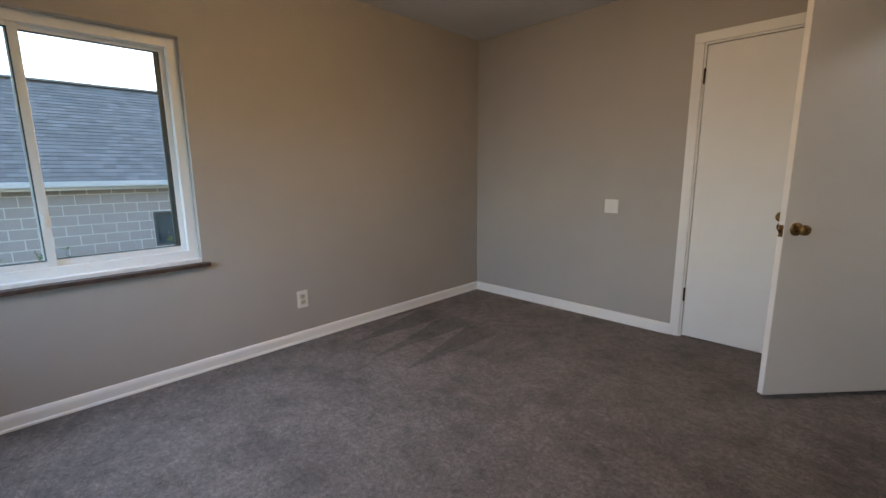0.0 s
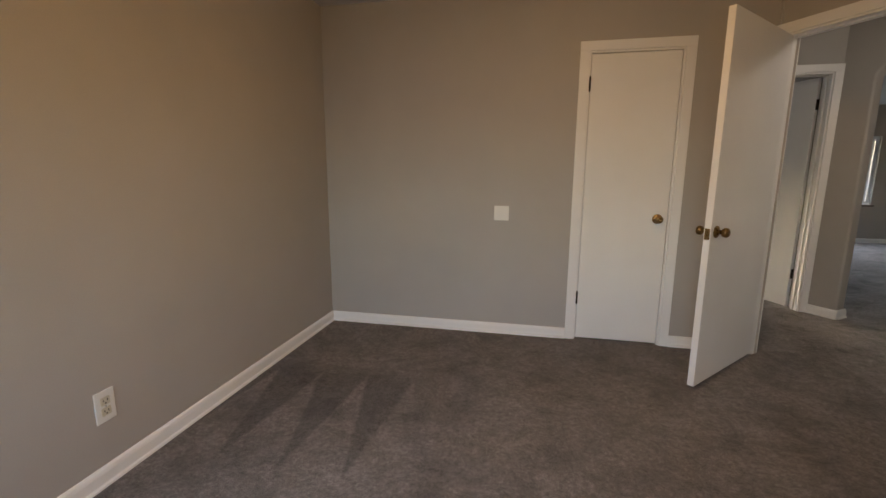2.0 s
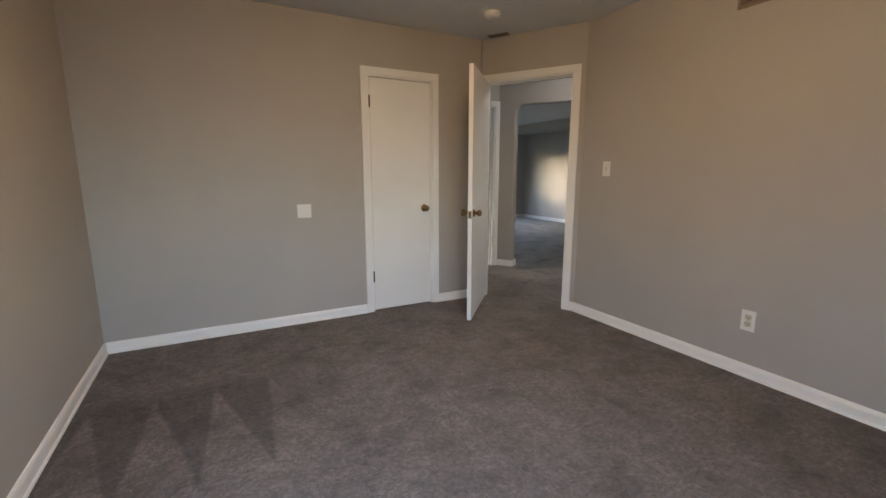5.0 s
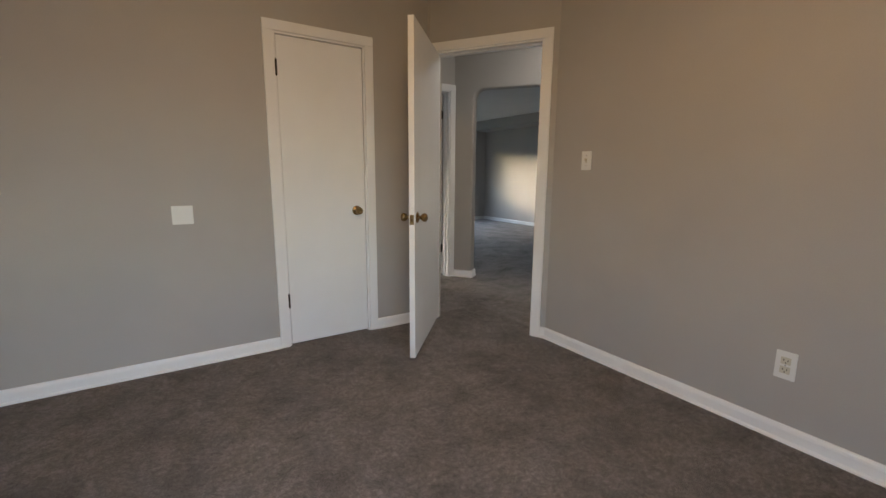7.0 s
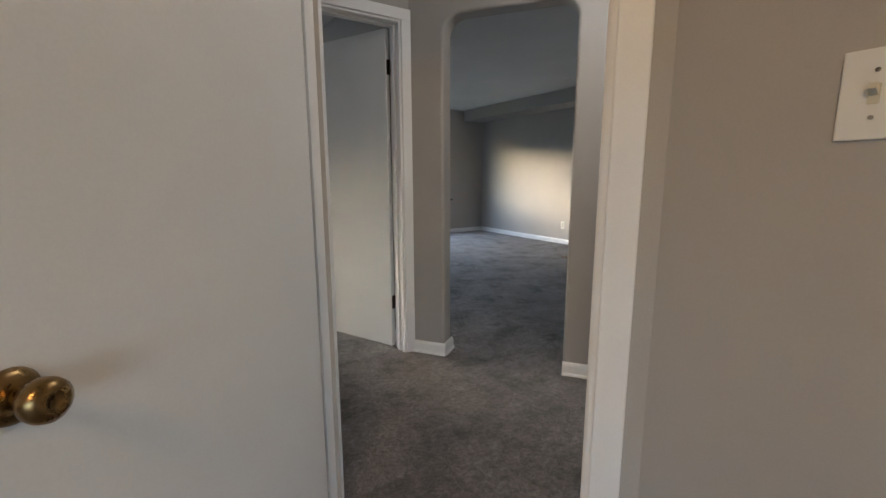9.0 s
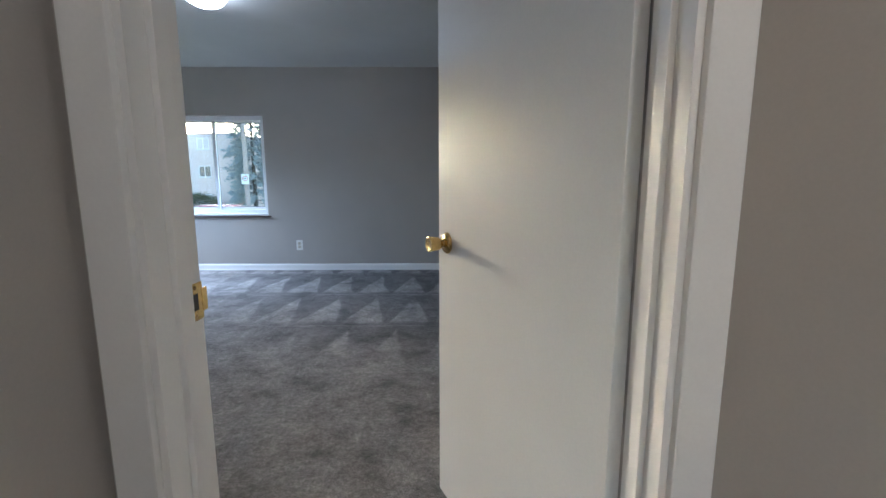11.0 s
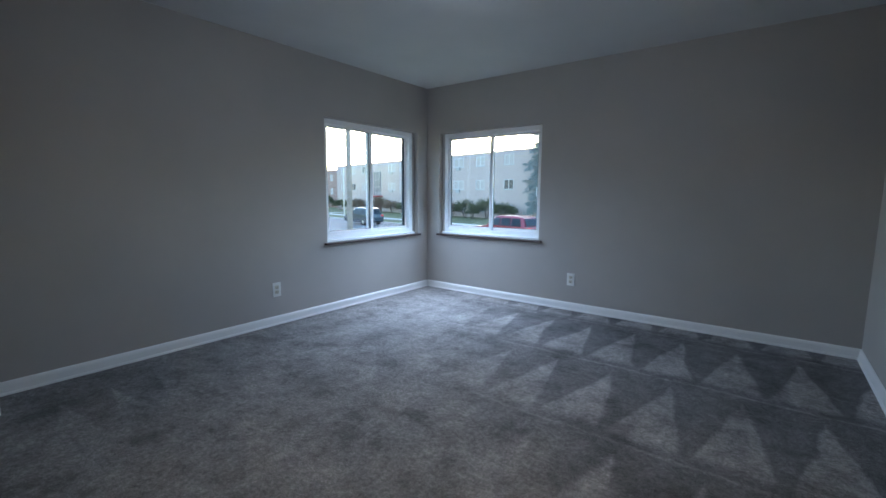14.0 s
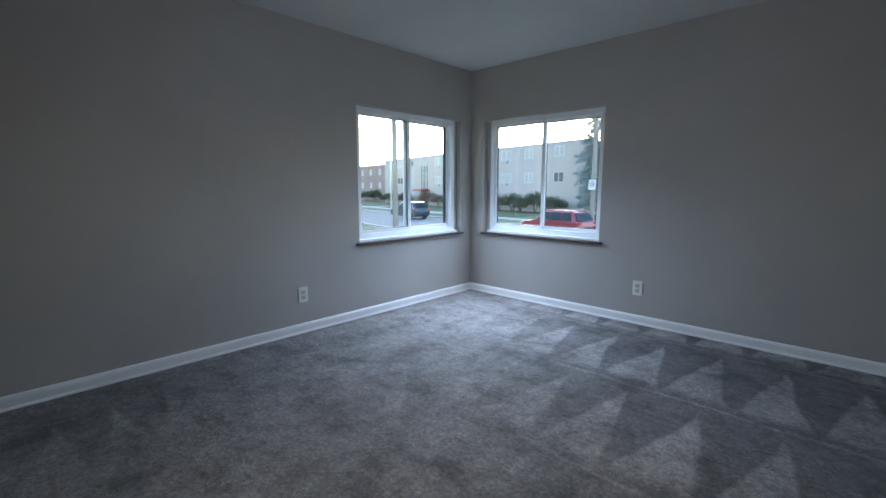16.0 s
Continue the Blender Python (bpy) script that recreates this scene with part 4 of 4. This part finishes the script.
def spruce(x, y, height, radius, seed):
    r = random.Random(seed)
    e = new("spruce_tree")
    e.location = (x, y, GZ)
    tagged(e, "tall blue-green spruce with drooping uneven boughs", "tree")
    part("trunk", cyl(bmesh.new(), (0, 0, -0.1), (0, 0, height), 0.22, 0.03, 10), BARK, e)
    b, lim = bmesh.new(), bmesh.new()
    n = 260
    for i in range(n):
        z = height * (0.06 + 0.93 * (i / n) ** 0.9)
        reach = radius * (1 - z / height) ** 0.55 * r.uniform(0.65, 1.12) + 0.15
        a = i * 2.399 + r.uniform(-0.3, 0.3)
        out = Vector((math.cos(a), math.sin(a), 0))
        if i % 3 == 0:
            cyl(lim, (0, 0, z), out * reach * 0.85 + Vector((0, 0, z - 0.12 * reach)), 0.035, 0.008, 5)
        m = int(30 + 110 * reach / radius)
        for _ in range(m):
            f = r.uniform(0.15, 1.0) ** 0.7
            p = out * reach * f + Vector((0, 0, z - 0.18 * reach * f * f)) + Vector((r.gauss(0, 0.13), r.gauss(0, 0.13), r.gauss(0, 0.09)))
            sprig(b, p, out + Vector((r.uniform(-0.9, 0.9), r.uniform(-0.9, 0.9), r.uniform(-0.8, 0.25))), r.uniform(0.035, 0.075), r)
    part("branches", lim, BARK, e)
    tagged(part("crown", b, LEAF, e), kind="stuff")
    return e


def shrub(u, v, w, h, mat, seed, label):
    r = random.Random(seed)
    p = STREET @ Vector((u, v, 0))
    e = new("shrub")
    e.location = (p.x, p.y, GZ)
    tagged(e, label, "shrub", "shrubs along the building")
    st, b = bmesh.new(), bmesh.new()
    for k in range(9):
        a = r.uniform(0, 6.28)
        q = Vector((math.cos(a) * w * 0.4 * r.random(), math.sin(a) * w * 0.35 * r.random(), h * r.uniform(0.6, 0.98)))
        cyl(st, (q.x * 0.15, q.y * 0.15, -0.05), q, 0.03, 0.008, 5)
    for _ in range(int(900 * w * h / 3)):
        a, el = r.uniform(0, 6.28), math.acos(r.uniform(-0.25, 1))
        s = r.uniform(0.55, 1.05) * (1 + 0.22 * math.sin(3 * a + seed))
        d = Vector((math.cos(a) * math.sin(el) * w / 2, math.sin(a) * math.sin(el) * w / 2.4, h * 0.45 * math.cos(el)))
        sprig(b, d * s + Vector((0, 0, h * 0.48)), d + Vector((r.uniform(-0.4, 0.4), r.uniform(-0.4, 0.4), r.uniform(-0.1, 0.6))), r.uniform(0.03, 0.065), r)
    part("stems", st, BARK, e)
    tagged(part("foliage", b, mat, e), kind="stuff")
    return e


for i, (u, v, w, h, mat) in enumerate(((32.5, 38.2, 3.0, 1.6, HEDGE), (35.2, 38.4, 2.6, 2.1, HEDGE), (36.4, 37.2, 1.6, 1.3, HEDGE), (38.8, 38.3, 2.8, 1.9, HEDGE), (41.2, 38.2, 2.4, 1.5, RUST), (43.0, 38.0, 2.2, 2.6, RUST), (45.6, 38.3, 2.8, 1.5, HEDGE), (48.5, 38.3, 2.6, 1.4, HEDGE), (51.5, 38.3, 2.6, 1.6, HEDGE), (55.0, 38.2, 3.0, 1.6, RUST), (58.0, 38.0, 3.2, 2.0, RUST), (65.4, 38.2, 2.8, 1.8, RUST), (68.4, 38.2, 2.8, 1.5, HEDGE), (71.5, 38.2, 2.6, 1.6, HEDGE), (84.5, 42, 3.4, 2.2, HEDGE), (88.5, 42, 3.4, 1.8, HEDGE))):
    shrub(u, v, w, h + 0.3, mat, 20 + i, "low clipped green shrub along the brick wall" if mat is HEDGE else "rust-brown twiggy shrub along the brick wall")
spruce(-15.4, 45.0, 15.9, 3.1, 3)


def bare_tree(x, y, height, seed):
    """A leafless street tree, far off."""
    r = random.Random(seed)
    e = new("bare_tree")
    e.location = (x, y, GZ)
    tagged(e, "bare leafless street tree with fine twigs", "tree")
    part("trunk", cyl(bmesh.new(), (0, 0, -0.1), (0, 0, height * 0.45), 0.16, 0.10, 8), BARK, e)
    b = bmesh.new()
    def grow(p, d, n, rad, k):
        q = p + d * n
        cyl(b, p, q, rad, rad * 0.6, 5)
        if k:
            for _ in range(3):
                grow(q, (d + Vector((r.uniform(-0.8, 0.8), r.uniform(-0.8, 0.8), r.uniform(-0.1, 0.5)))).normalized(), n * r.uniform(0.6, 0.8), rad * 0.55, k - 1)
    for _ in range(4):
        grow(Vector((0, 0, height * r.uniform(0.3, 0.45))), Vector((r.uniform(-0.7, 0.7), r.uniform(-0.7, 0.7), 1)).normalized(), height * 0.2, 0.07, 4)
    part("limbs", b, BARK, e)
    return e


for u, v, h, sd in ((80.5, 34, 7.0, 5), (92, 33, 6.5, 6)):
    p = STREET @ Vector((u, v, 0))
    bare_tree(p.x, p.y, h, sd)

# ---------------------------------------------------------------- poles and wires
def utility_pole(x, y, height, r, label):
    e = new("utility_pole")
    e.location = (x, y, GZ)
    tagged(e, label, "utility pole")
    part("post", cyl(bmesh.new(), (0, 0, -0.2), (0, 0, height), r, r * 0.72, 14), POLE_WOOD, e)
    part("crossarm", box(bmesh.new(), -1.1, 1.1, -0.06, 0.06, height - 0.9, height - 0.76, 0.01), POLE_WOOD, e)
    for x0 in (-0.95, -0.4, 0.4, 0.95):
        part("insulator", lathe(bmesh.new(), [(0.03, 0), (0.045, 0.04), (0.03, 0.08), (0.02, 0.13), (0, 0.14)], Matrix.Translation((x0, 0, height - 0.76)), 10), CONCRETE, e)
    return e


utility_pole(-13.95, 16.45, 10.9, 0.155, "weathered grey wooden utility pole")
up = utility_pole(-8.3, 27.3, 10.9, 0.15, "weathered wooden utility pole with a small sign")
sg = new("street_sign")
sg.matrix_world = pose(-8.3, 27.12, 3.15 + GZ, 0, 0, 0)
tagged(sg, "small white traffic sign fixed to the wooden pole", "sign")
part("plate", box(bmesh.new(), -0.23, 0.23, -0.02, 0, -0.3, 0.3, 0.006), WHITE_METAL, sg)
b = bmesh.new()
for i in range(24):
    a, c = i * math.pi / 12, (i + 1) * math.pi / 12
    vs = [b.verts.new((rr * math.cos(t), -0.024, 0.05 + rr * math.sin(t))) for rr, t in ((0.12, a), (0.16, a), (0.16, c), (0.12, c))]
    b.faces.new(vs)
bmesh.ops.solidify(b, geom=b.faces[:], thickness=0.003)
part("ring", b, material("red_sign_paint", (0.5, 0.04, 0.04), 0.5), sg, "red ring mark")
part("bar", box(bmesh.new(), -0.06, 0.06, -0.026, -0.021, 0.02, 0.08), SLOT, sg, "dark mark")
thin = new("street_lamp")
tp = STREET @ Vector((46, 25.0, 0))
thin.location = (tp.x, tp.y, GZ)
tagged(thin, "slim grey metal street lamp beside the road", "street lamp")
part("post", cyl(bmesh.new(), (0, 0, 0), (0, 0, 8.5), 0.09, 0.06, 12), NICKEL, thin)
part("arm", cyl(bmesh.new(), (0, 0, 8.4), (0.8, -1.4, 8.7), 0.04, 0.03, 8), NICKEL, thin)
part("lamp_head", box(bmesh.new(), 0.6, 1.0, -1.8, -1.3, 8.62, 8.76, 0.04), NICKEL, thin)


def cable(p, q, sag):
    e = bpy.data.curves.new("power_line", "CURVE")
    e.dimensions, e.bevel_depth, e.bevel_resolution = "3D", 0.018, 2
    s = e.splines.new("POLY")
    s.points.add(24)
    for i in range(25):
        f = i / 24
        c = Vector(p).lerp(Vector(q), f) - Vector((0, 0, sag * 4 * f * (1 - f)))
        s.points[i].co = (*c, 1)
    e.materials.append(SLOT)
    return tagged(new("power_line", e), "thin black overhead power line", "cable", "power lines")


for k, dz in ((-0.9, 0), (0.9, 0), (0, -2.2), (0, -2.9)):
    cable((-8.3 + k, 27.3, 9.1 + dz), (-75 + k, 40.4, 9.1 + dz), 1.0)
    cable((-8.3 + k, 27.3, 9.1 + dz), (40 + k, 18.0, 9.1 + dz), 0.9)


# ---------------------------------------------------------------- cars on the street
TYRE = material("black_tyre_rubber", (0.02, 0.02, 0.02), 0.8)
CAR_GLASS = material("dark_car_glass", (0.02, 0.025, 0.03), 0.05, spec=0.8)
RED_LENS = material("red_tail_lamp", (0.4, 0.02, 0.02), 0.2)


def suv(m, color, label):
    """A compact sport utility car; local x is forward."""
    e = new("car")
    e.matrix_world = m
    tagged(e, label, "car")
    g = Graph(material("car_paint", color, 0.25, 0.2))
    g.bsdf.inputs["Coat Weight"].default_value = 0.7
    def shell(prof, w0, w1, name, mat, parent):
        b = bmesh.new()
        loops = []
        for s in (-1, 1):
            loops.append([b.verts.new((x, s * (w1 if top else w0), z)) for x, z, top in prof])
        n = len(prof)
        for i in range(n):
            j = (i + 1) % n
            b.faces.new((loops[0][i], loops[0][j], loops[1][j], loops[1][i]))
        b.faces.new(loops[0])
        b.faces.new(loops[1][::-1])
        bmesh.ops.bevel(b, geom=[ed for ed in b.edges], offset=0.05, segments=2, affect="EDGES", profile=0.6)
        return part(name, b, mat, parent)
    body = shell([(-2.2, 0.42, 0), (-2.24, 0.75, 0), (-2.18, 1.02, 0), (-0.3, 1.05, 0), (0.95, 1.02, 0), (1.85, 0.92, 0), (2.2, 0.76, 0), (2.24, 0.45, 0), (2.1, 0.26, 0), (-2.0, 0.26, 0)], 0.9, 0.9, "body", g.mat, e)
    shell([(-2.05, 1.0, 0), (-1.75, 1.56, 1), (-1.4, 1.66, 1), (0.15, 1.66, 1), (0.42, 1.58, 1), (1.1, 1.0, 0)], 0.86, 0.66, "cabin", g.mat, e)
    for s in (-1, 1):
        for x0, x1, t0, t1 in ((-1.72, -0.95, -1.55, -0.95), (-0.88, -0.12, -0.88, -0.12), (-0.05, 0.85, -0.05, 0.36)):
            b = bmesh.new()
            vs = [b.verts.new((x, s * y, z)) for x, y, z in ((x0, 0.868, 1.06), (x1, 0.868, 1.06), (t1, 0.712, 1.52), (t0, 0.712, 1.52))]
            b.faces.new(vs)
            bmesh.ops.solidify(b, geom=b.faces[:], thickness=0.012)
            part("side_window", b, CAR_GLASS, e)
    for nm, q in (("windscreen", ((1.04, 1.07), (0.50, 1.54))), ("rear_window", ((-2.06, 1.08), (-1.80, 1.52)))):
        b = bmesh.new()
        (xa, za), (xb, zb) = q
        vs = [b.verts.new(c) for c in ((xa, -0.76, za), (xa, 0.76, za), (xb, 0.60, zb), (xb, -0.60, zb))]
        b.faces.new(vs)
        bmesh.ops.solidify(b, geom=b.faces[:], thickness=0.03)
        part(nm, b, CAR_GLASS, e)
    for x in (-1.35, 1.38):
        for s in (-1, 1):
            w = part("wheel", lathe(bmesh.new(), [(0.2, -0.1), (0.30, -0.11), (0.345, -0.08), (0.35, 0), (0.345, 0.08), (0.30, 0.11), (0.2, 0.1)], Matrix.Translation((x, s * 0.8, 0.35)) @ Matrix.Rotation(radians(90), 4, "X"), 20), TYRE, e)
            part("rim", lathe(bmesh.new(), [(0, -0.105), (0.06, -0.11), (0.2, -0.09), (0.21, 0.0), (0.2, 0.09), (0.06, 0.11), (0, 0.105)], Matrix.Translation((x, s * 0.8, 0.35)) @ Matrix.Rotation(radians(90), 4, "X"), 16), NICKEL, w)
    for s in (-1, 1):
        part("tail_lamp", box(bmesh.new(), -2.25, -2.14, s * 0.72 - 0.13, s * 0.72 + 0.13, 0.85, 1.02, 0.02), RED_LENS, body)
        part("headlight", box(bmesh.new(), 2.05, 2.20, s * 0.66 - 0.17, s * 0.66 + 0.17, 0.72, 0.84, 0.02), WHITE_METAL, body)
    return e


car_turn = Matrix.Rotation(math.atan2(SU.y, SU.x), 4, "Z")
def on_street(u, v, flip=False):
    p = STREET @ Vector((u, v, 0))
    return Matrix.Translation((p.x, p.y, GZ + 0.012)) @ car_turn @ (Matrix.Rotation(math.pi, 4, "Z") if flip else Matrix())


suv(on_street(17.2, 20.8), (0.24, 0.025, 0.035), "red compact sport utility car on the street")
suv(on_street(36.0, 21.6), (0.03, 0.04, 0.055), "dark sport utility car on the street")

# ---------------------------------------------------------------- neighbour's house beside bedroom one
BLOCK = rough_surface("grey_concrete_block", ((0.3, (0.26, 0.212, 0.195)), (0.7, (0.42, 0.345, 0.32))), 25, relief=0.5)
MORTAR = rough_surface("pale_mortar", ((0.3, (0.60, 0.53, 0.49)), (0.7, (0.74, 0.66, 0.62))), 30)
GUTTER = material("pale_grey_gutter_metal", (0.50, 0.455, 0.43), 0.45)
SHINGLE = material("grey_asphalt_shingle", (0.11, 0.115, 0.12), 0.9)
sg_ = Graph(SHINGLE)
gi = sg_.add("NewGeometry")
sg_.color(sg_.mix(0.25, sg_.ramp(gi.outputs["Random Per Island"], ((0.0, (0.13, 0.112, 0.103)), (0.5, (0.17, 0.148, 0.137)), (1.0, (0.235, 0.205, 0.19)))), sg_.ramp(sg_.noise(sg_.coords(), 40, 4), ((0.3, (0.09, 0.077, 0.066)), (0.7, (0.24, 0.206, 0.178))))))
NX, NY0, NY1, EAVE = -8.25, -14.0, 0.7, 1.047
house = new("house")
tagged(house, "neighbouring grey block house with a shingle roof", "house")
# wall core (the mortar) with one small window, blocks set proud of it
hm = Matrix(((0, -1, 0, NX), (1, 0, 0, 0), (0, 0, 1, 0), (0, 0, 0, 1)))
NW = (-1.14, -0.29, -0.35, 0.417)       # window opening: y range, z range
part("wall", slab(bmesh.new(), NY0, NY1, 0.012, 0.25, GZ - 0.1, EAVE, [NW], hm), MORTAR, house, "grey concrete block wall with pale joints")
part("end_wall", box(bmesh.new(), NX - 7.0, NX - 0.25, NY1 - 0.25, NY1, GZ - 0.1, EAVE), BLOCK, house)
part("far_wall", box(bmesh.new(), NX - 7.0, NX - 6.75, NY0, NY1 - 0.25, GZ - 0.1, EAVE), BLOCK, house)
bl_me = {}
far_b = bmesh.new()
for r_ in range(14):
    z = GZ + 0.04 + 0.2 * r_
    y = NY0 + (0.2 if r_ % 2 else 0.0)
    while y < NY1 - 0.05:
        y1 = min(y + 0.395, NY1)
        spans = [(y + 0.005, y1)]
        if z + 0.19 > NW[2] and z < NW[3]:
            spans = [s for s in ((y + 0.005, min(y1, NW[0])), (max(y + 0.005, NW[1]), y1)) if s[1] - s[0] > 0.04]
            if y + 0.005 >= NW[1] or y1 <= NW[0]:
                spans = [(y + 0.005, y1)]
        for a, c in spans:
            if -6.4 < y < 0.7 and z > -0.9:
                key = round(c - a, 2)
                if key not in bl_me:
                    bb = box(bmesh.new(), 0, 0.012, 0, key - 0.008, 0, 0.182, 0.003)
                    o = part("block", bb, BLOCK, house)
                    bl_me[key] = o.data
                else:
                    o = new("block", bl_me[key])
                    o.parent = house
                o.location = (NX - 0.012, a, z)
            else:
                box(far_b, NX - 0.012, NX, a, c, z, z + 0.188)
        y += 0.4
tagged(part("far_blocks", far_b, BLOCK, house), kind="stuff")
b = bmesh.new()
for q in ((NW[0], NW[0] + 0.05, NW[2], NW[3]), (NW[1] - 0.05, NW[1], NW[2], NW[3]), (NW[0] + 0.05, NW[1] - 0.05, NW[3] - 0.05, NW[3]), (NW[0] + 0.05, NW[1] - 0.05, NW[2], NW[2] + 0.05)):
    box(b, NX - 0.12, NX - 0.006, q[0], q[1], q[2], q[3], 0.004)
nwin = part("window", b, material("dark_bronze_frame", (0.07, 0.07, 0.07), 0.5), house, "small dark framed window")
part("pane", box(bmesh.new(), NX - 0.1, NX - 0.09, NW[0] + 0.05, NW[1] - 0.05, NW[2] + 0.05, NW[3] - 0.05), WIN_GLASS, nwin)
# gable roof, ridge along y
RX, RZ = NX - 2.98, 3.39
slope = math.atan2(RZ - EAVE - 0.05, NX + 0.35 - RX)
slen = math.hypot(RZ - EAVE - 0.05, NX + 0.35 - RX)
b = box(bmesh.new(), 0, slen, -NY1 - 0.3, -NY0 + 0.3, -0.08, 0)
bmesh.ops.transform(b, verts=b.verts, matrix=Matrix.Translation((NX + 0.35, 0, EAVE + 0.05)) @ Matrix.Rotation(slope, 4, "Y") @ Matrix.Diagonal((-1, -1, 1, 1)))
part("roof", b, SHINGLE, house, "grey shingle gable roof")
b = box(bmesh.new(), 0, slen, NY0 - 0.3, NY1 + 0.3, -0.08, 0)
bmesh.ops.transform(b, verts=b.verts, matrix=Matrix.Translation((2 * RX - NX - 0.35, 0, EAVE + 0.05)) @ Matrix.Rotation(-slope, 4, "Y"))
part("roof", b, SHINGLE, house)
# shingle tabs: rows up the slope, joined
b = bmesh.new()
tr = random.Random(4)
tm = Matrix.Translation((NX + 0.35, 0, EAVE + 0.05)) @ Matrix.Rotation(slope, 4, "Y")
rows_n = int(slen / 0.14)
for i in range(rows_n):
    y = -9.0 + (0.11 if i % 2 else 0) + tr.uniform(-0.04, 0.04)
    while y < NY1 + 0.05:
        w = 0.200 + tr.uniform(-0.03, 0.03)
        s0, s1 = i * 0.14, i * 0.14 + 0.155
        h = 0.010 + tr.uniform(0, 0.006)
        vs = [b.verts.new(tm @ Vector(c)) for c in ((-s0, y, 0), (-s0, y + w, 0), (-s0, y + w, h), (-s0, y, h), (-s1, y, 0.002), (-s1, y + w, 0.002))]
        b.faces.new((vs[0], vs[1], vs[2], vs[3]))
        b.faces.new((vs[3], vs[2], vs[5], vs[4]))
        b.faces.new((vs[0], vs[3], vs[4]))
        b.faces.new((vs[1], vs[5], vs[2]))
        y += w + 0.012
tagged(part("shingles", b, SHINGLE, house), kind="stuff")
part("gutter", box(bmesh.new(), NX + 0.30, NX + 0.42, NY0 - 0.3, NY1 + 0.3, EAVE - 0.06, EAVE + 0.05, 0.02), GUTTER, house, "pale grey eaves gutter")
part("fascia", box(bmesh.new(), NX + 0.26, NX + 0.30, NY0 - 0.3, NY1 + 0.3, EAVE - 0.12, EAVE + 0.04, 0.004), WHITE_METAL, house)
part("soffit_board", box(bmesh.new(), NX - 0.0, NX + 0.26, NY0 - 0.3, NY1 + 0.3, EAVE - 0.02, EAVE + 0.0), WHITE_METAL, house)
part("ridge_cap", box(bmesh.new(), RX - 0.14, RX + 0.14, NY0 - 0.3, NY1 + 0.3, RZ - 0.02, RZ + 0.03, 0.01), SHINGLE, house)


def weed(x, y, h, seed):
    r = random.Random(seed)
    e = new("bush")
    e.location = (x, y, GZ)
    tagged(e, "straggly green bush beside the block wall", "bush")
    st, b = bmesh.new(), bmesh.new()
    for _ in range(16):
        a = r.uniform(0, 6.28)
        q = Vector((math.cos(a) * r.uniform(0.1, 0.5), math.sin(a) * r.uniform(0.1, 0.7), h * r.uniform(0.55, 1.0)))
        cyl(st, (q.x * 0.2, q.y * 0.2, -0.05), q, 0.012, 0.004, 5)
        for k in range(16):
            f = r.uniform(0.35, 1.0)
            sprig(b, Vector((q.x * (0.2 + 0.8 * f), q.y * (0.2 + 0.8 * f), q.z * f)), Vector((r.uniform(-1, 1), r.uniform(-1, 1), r.uniform(-0.2, 0.8))), r.uniform(0.018, 0.035), r)
    part("stems", st, BARK, e)
    tagged(part("foliage", b, GREEN, e), kind="stuff")


GREEN = rough_surface("yellow_green_leaves", ((0.3, (0.06, 0.085, 0.02)), (0.7, (0.17, 0.20, 0.06))), 20, 0.7)
weed(NX + 0.7, -0.85, 1.9, 3)
weed(NX + 0.6, -2.7, 1.75, 4)
weed(NX + 0.6, -3.8, 1.55, 5)
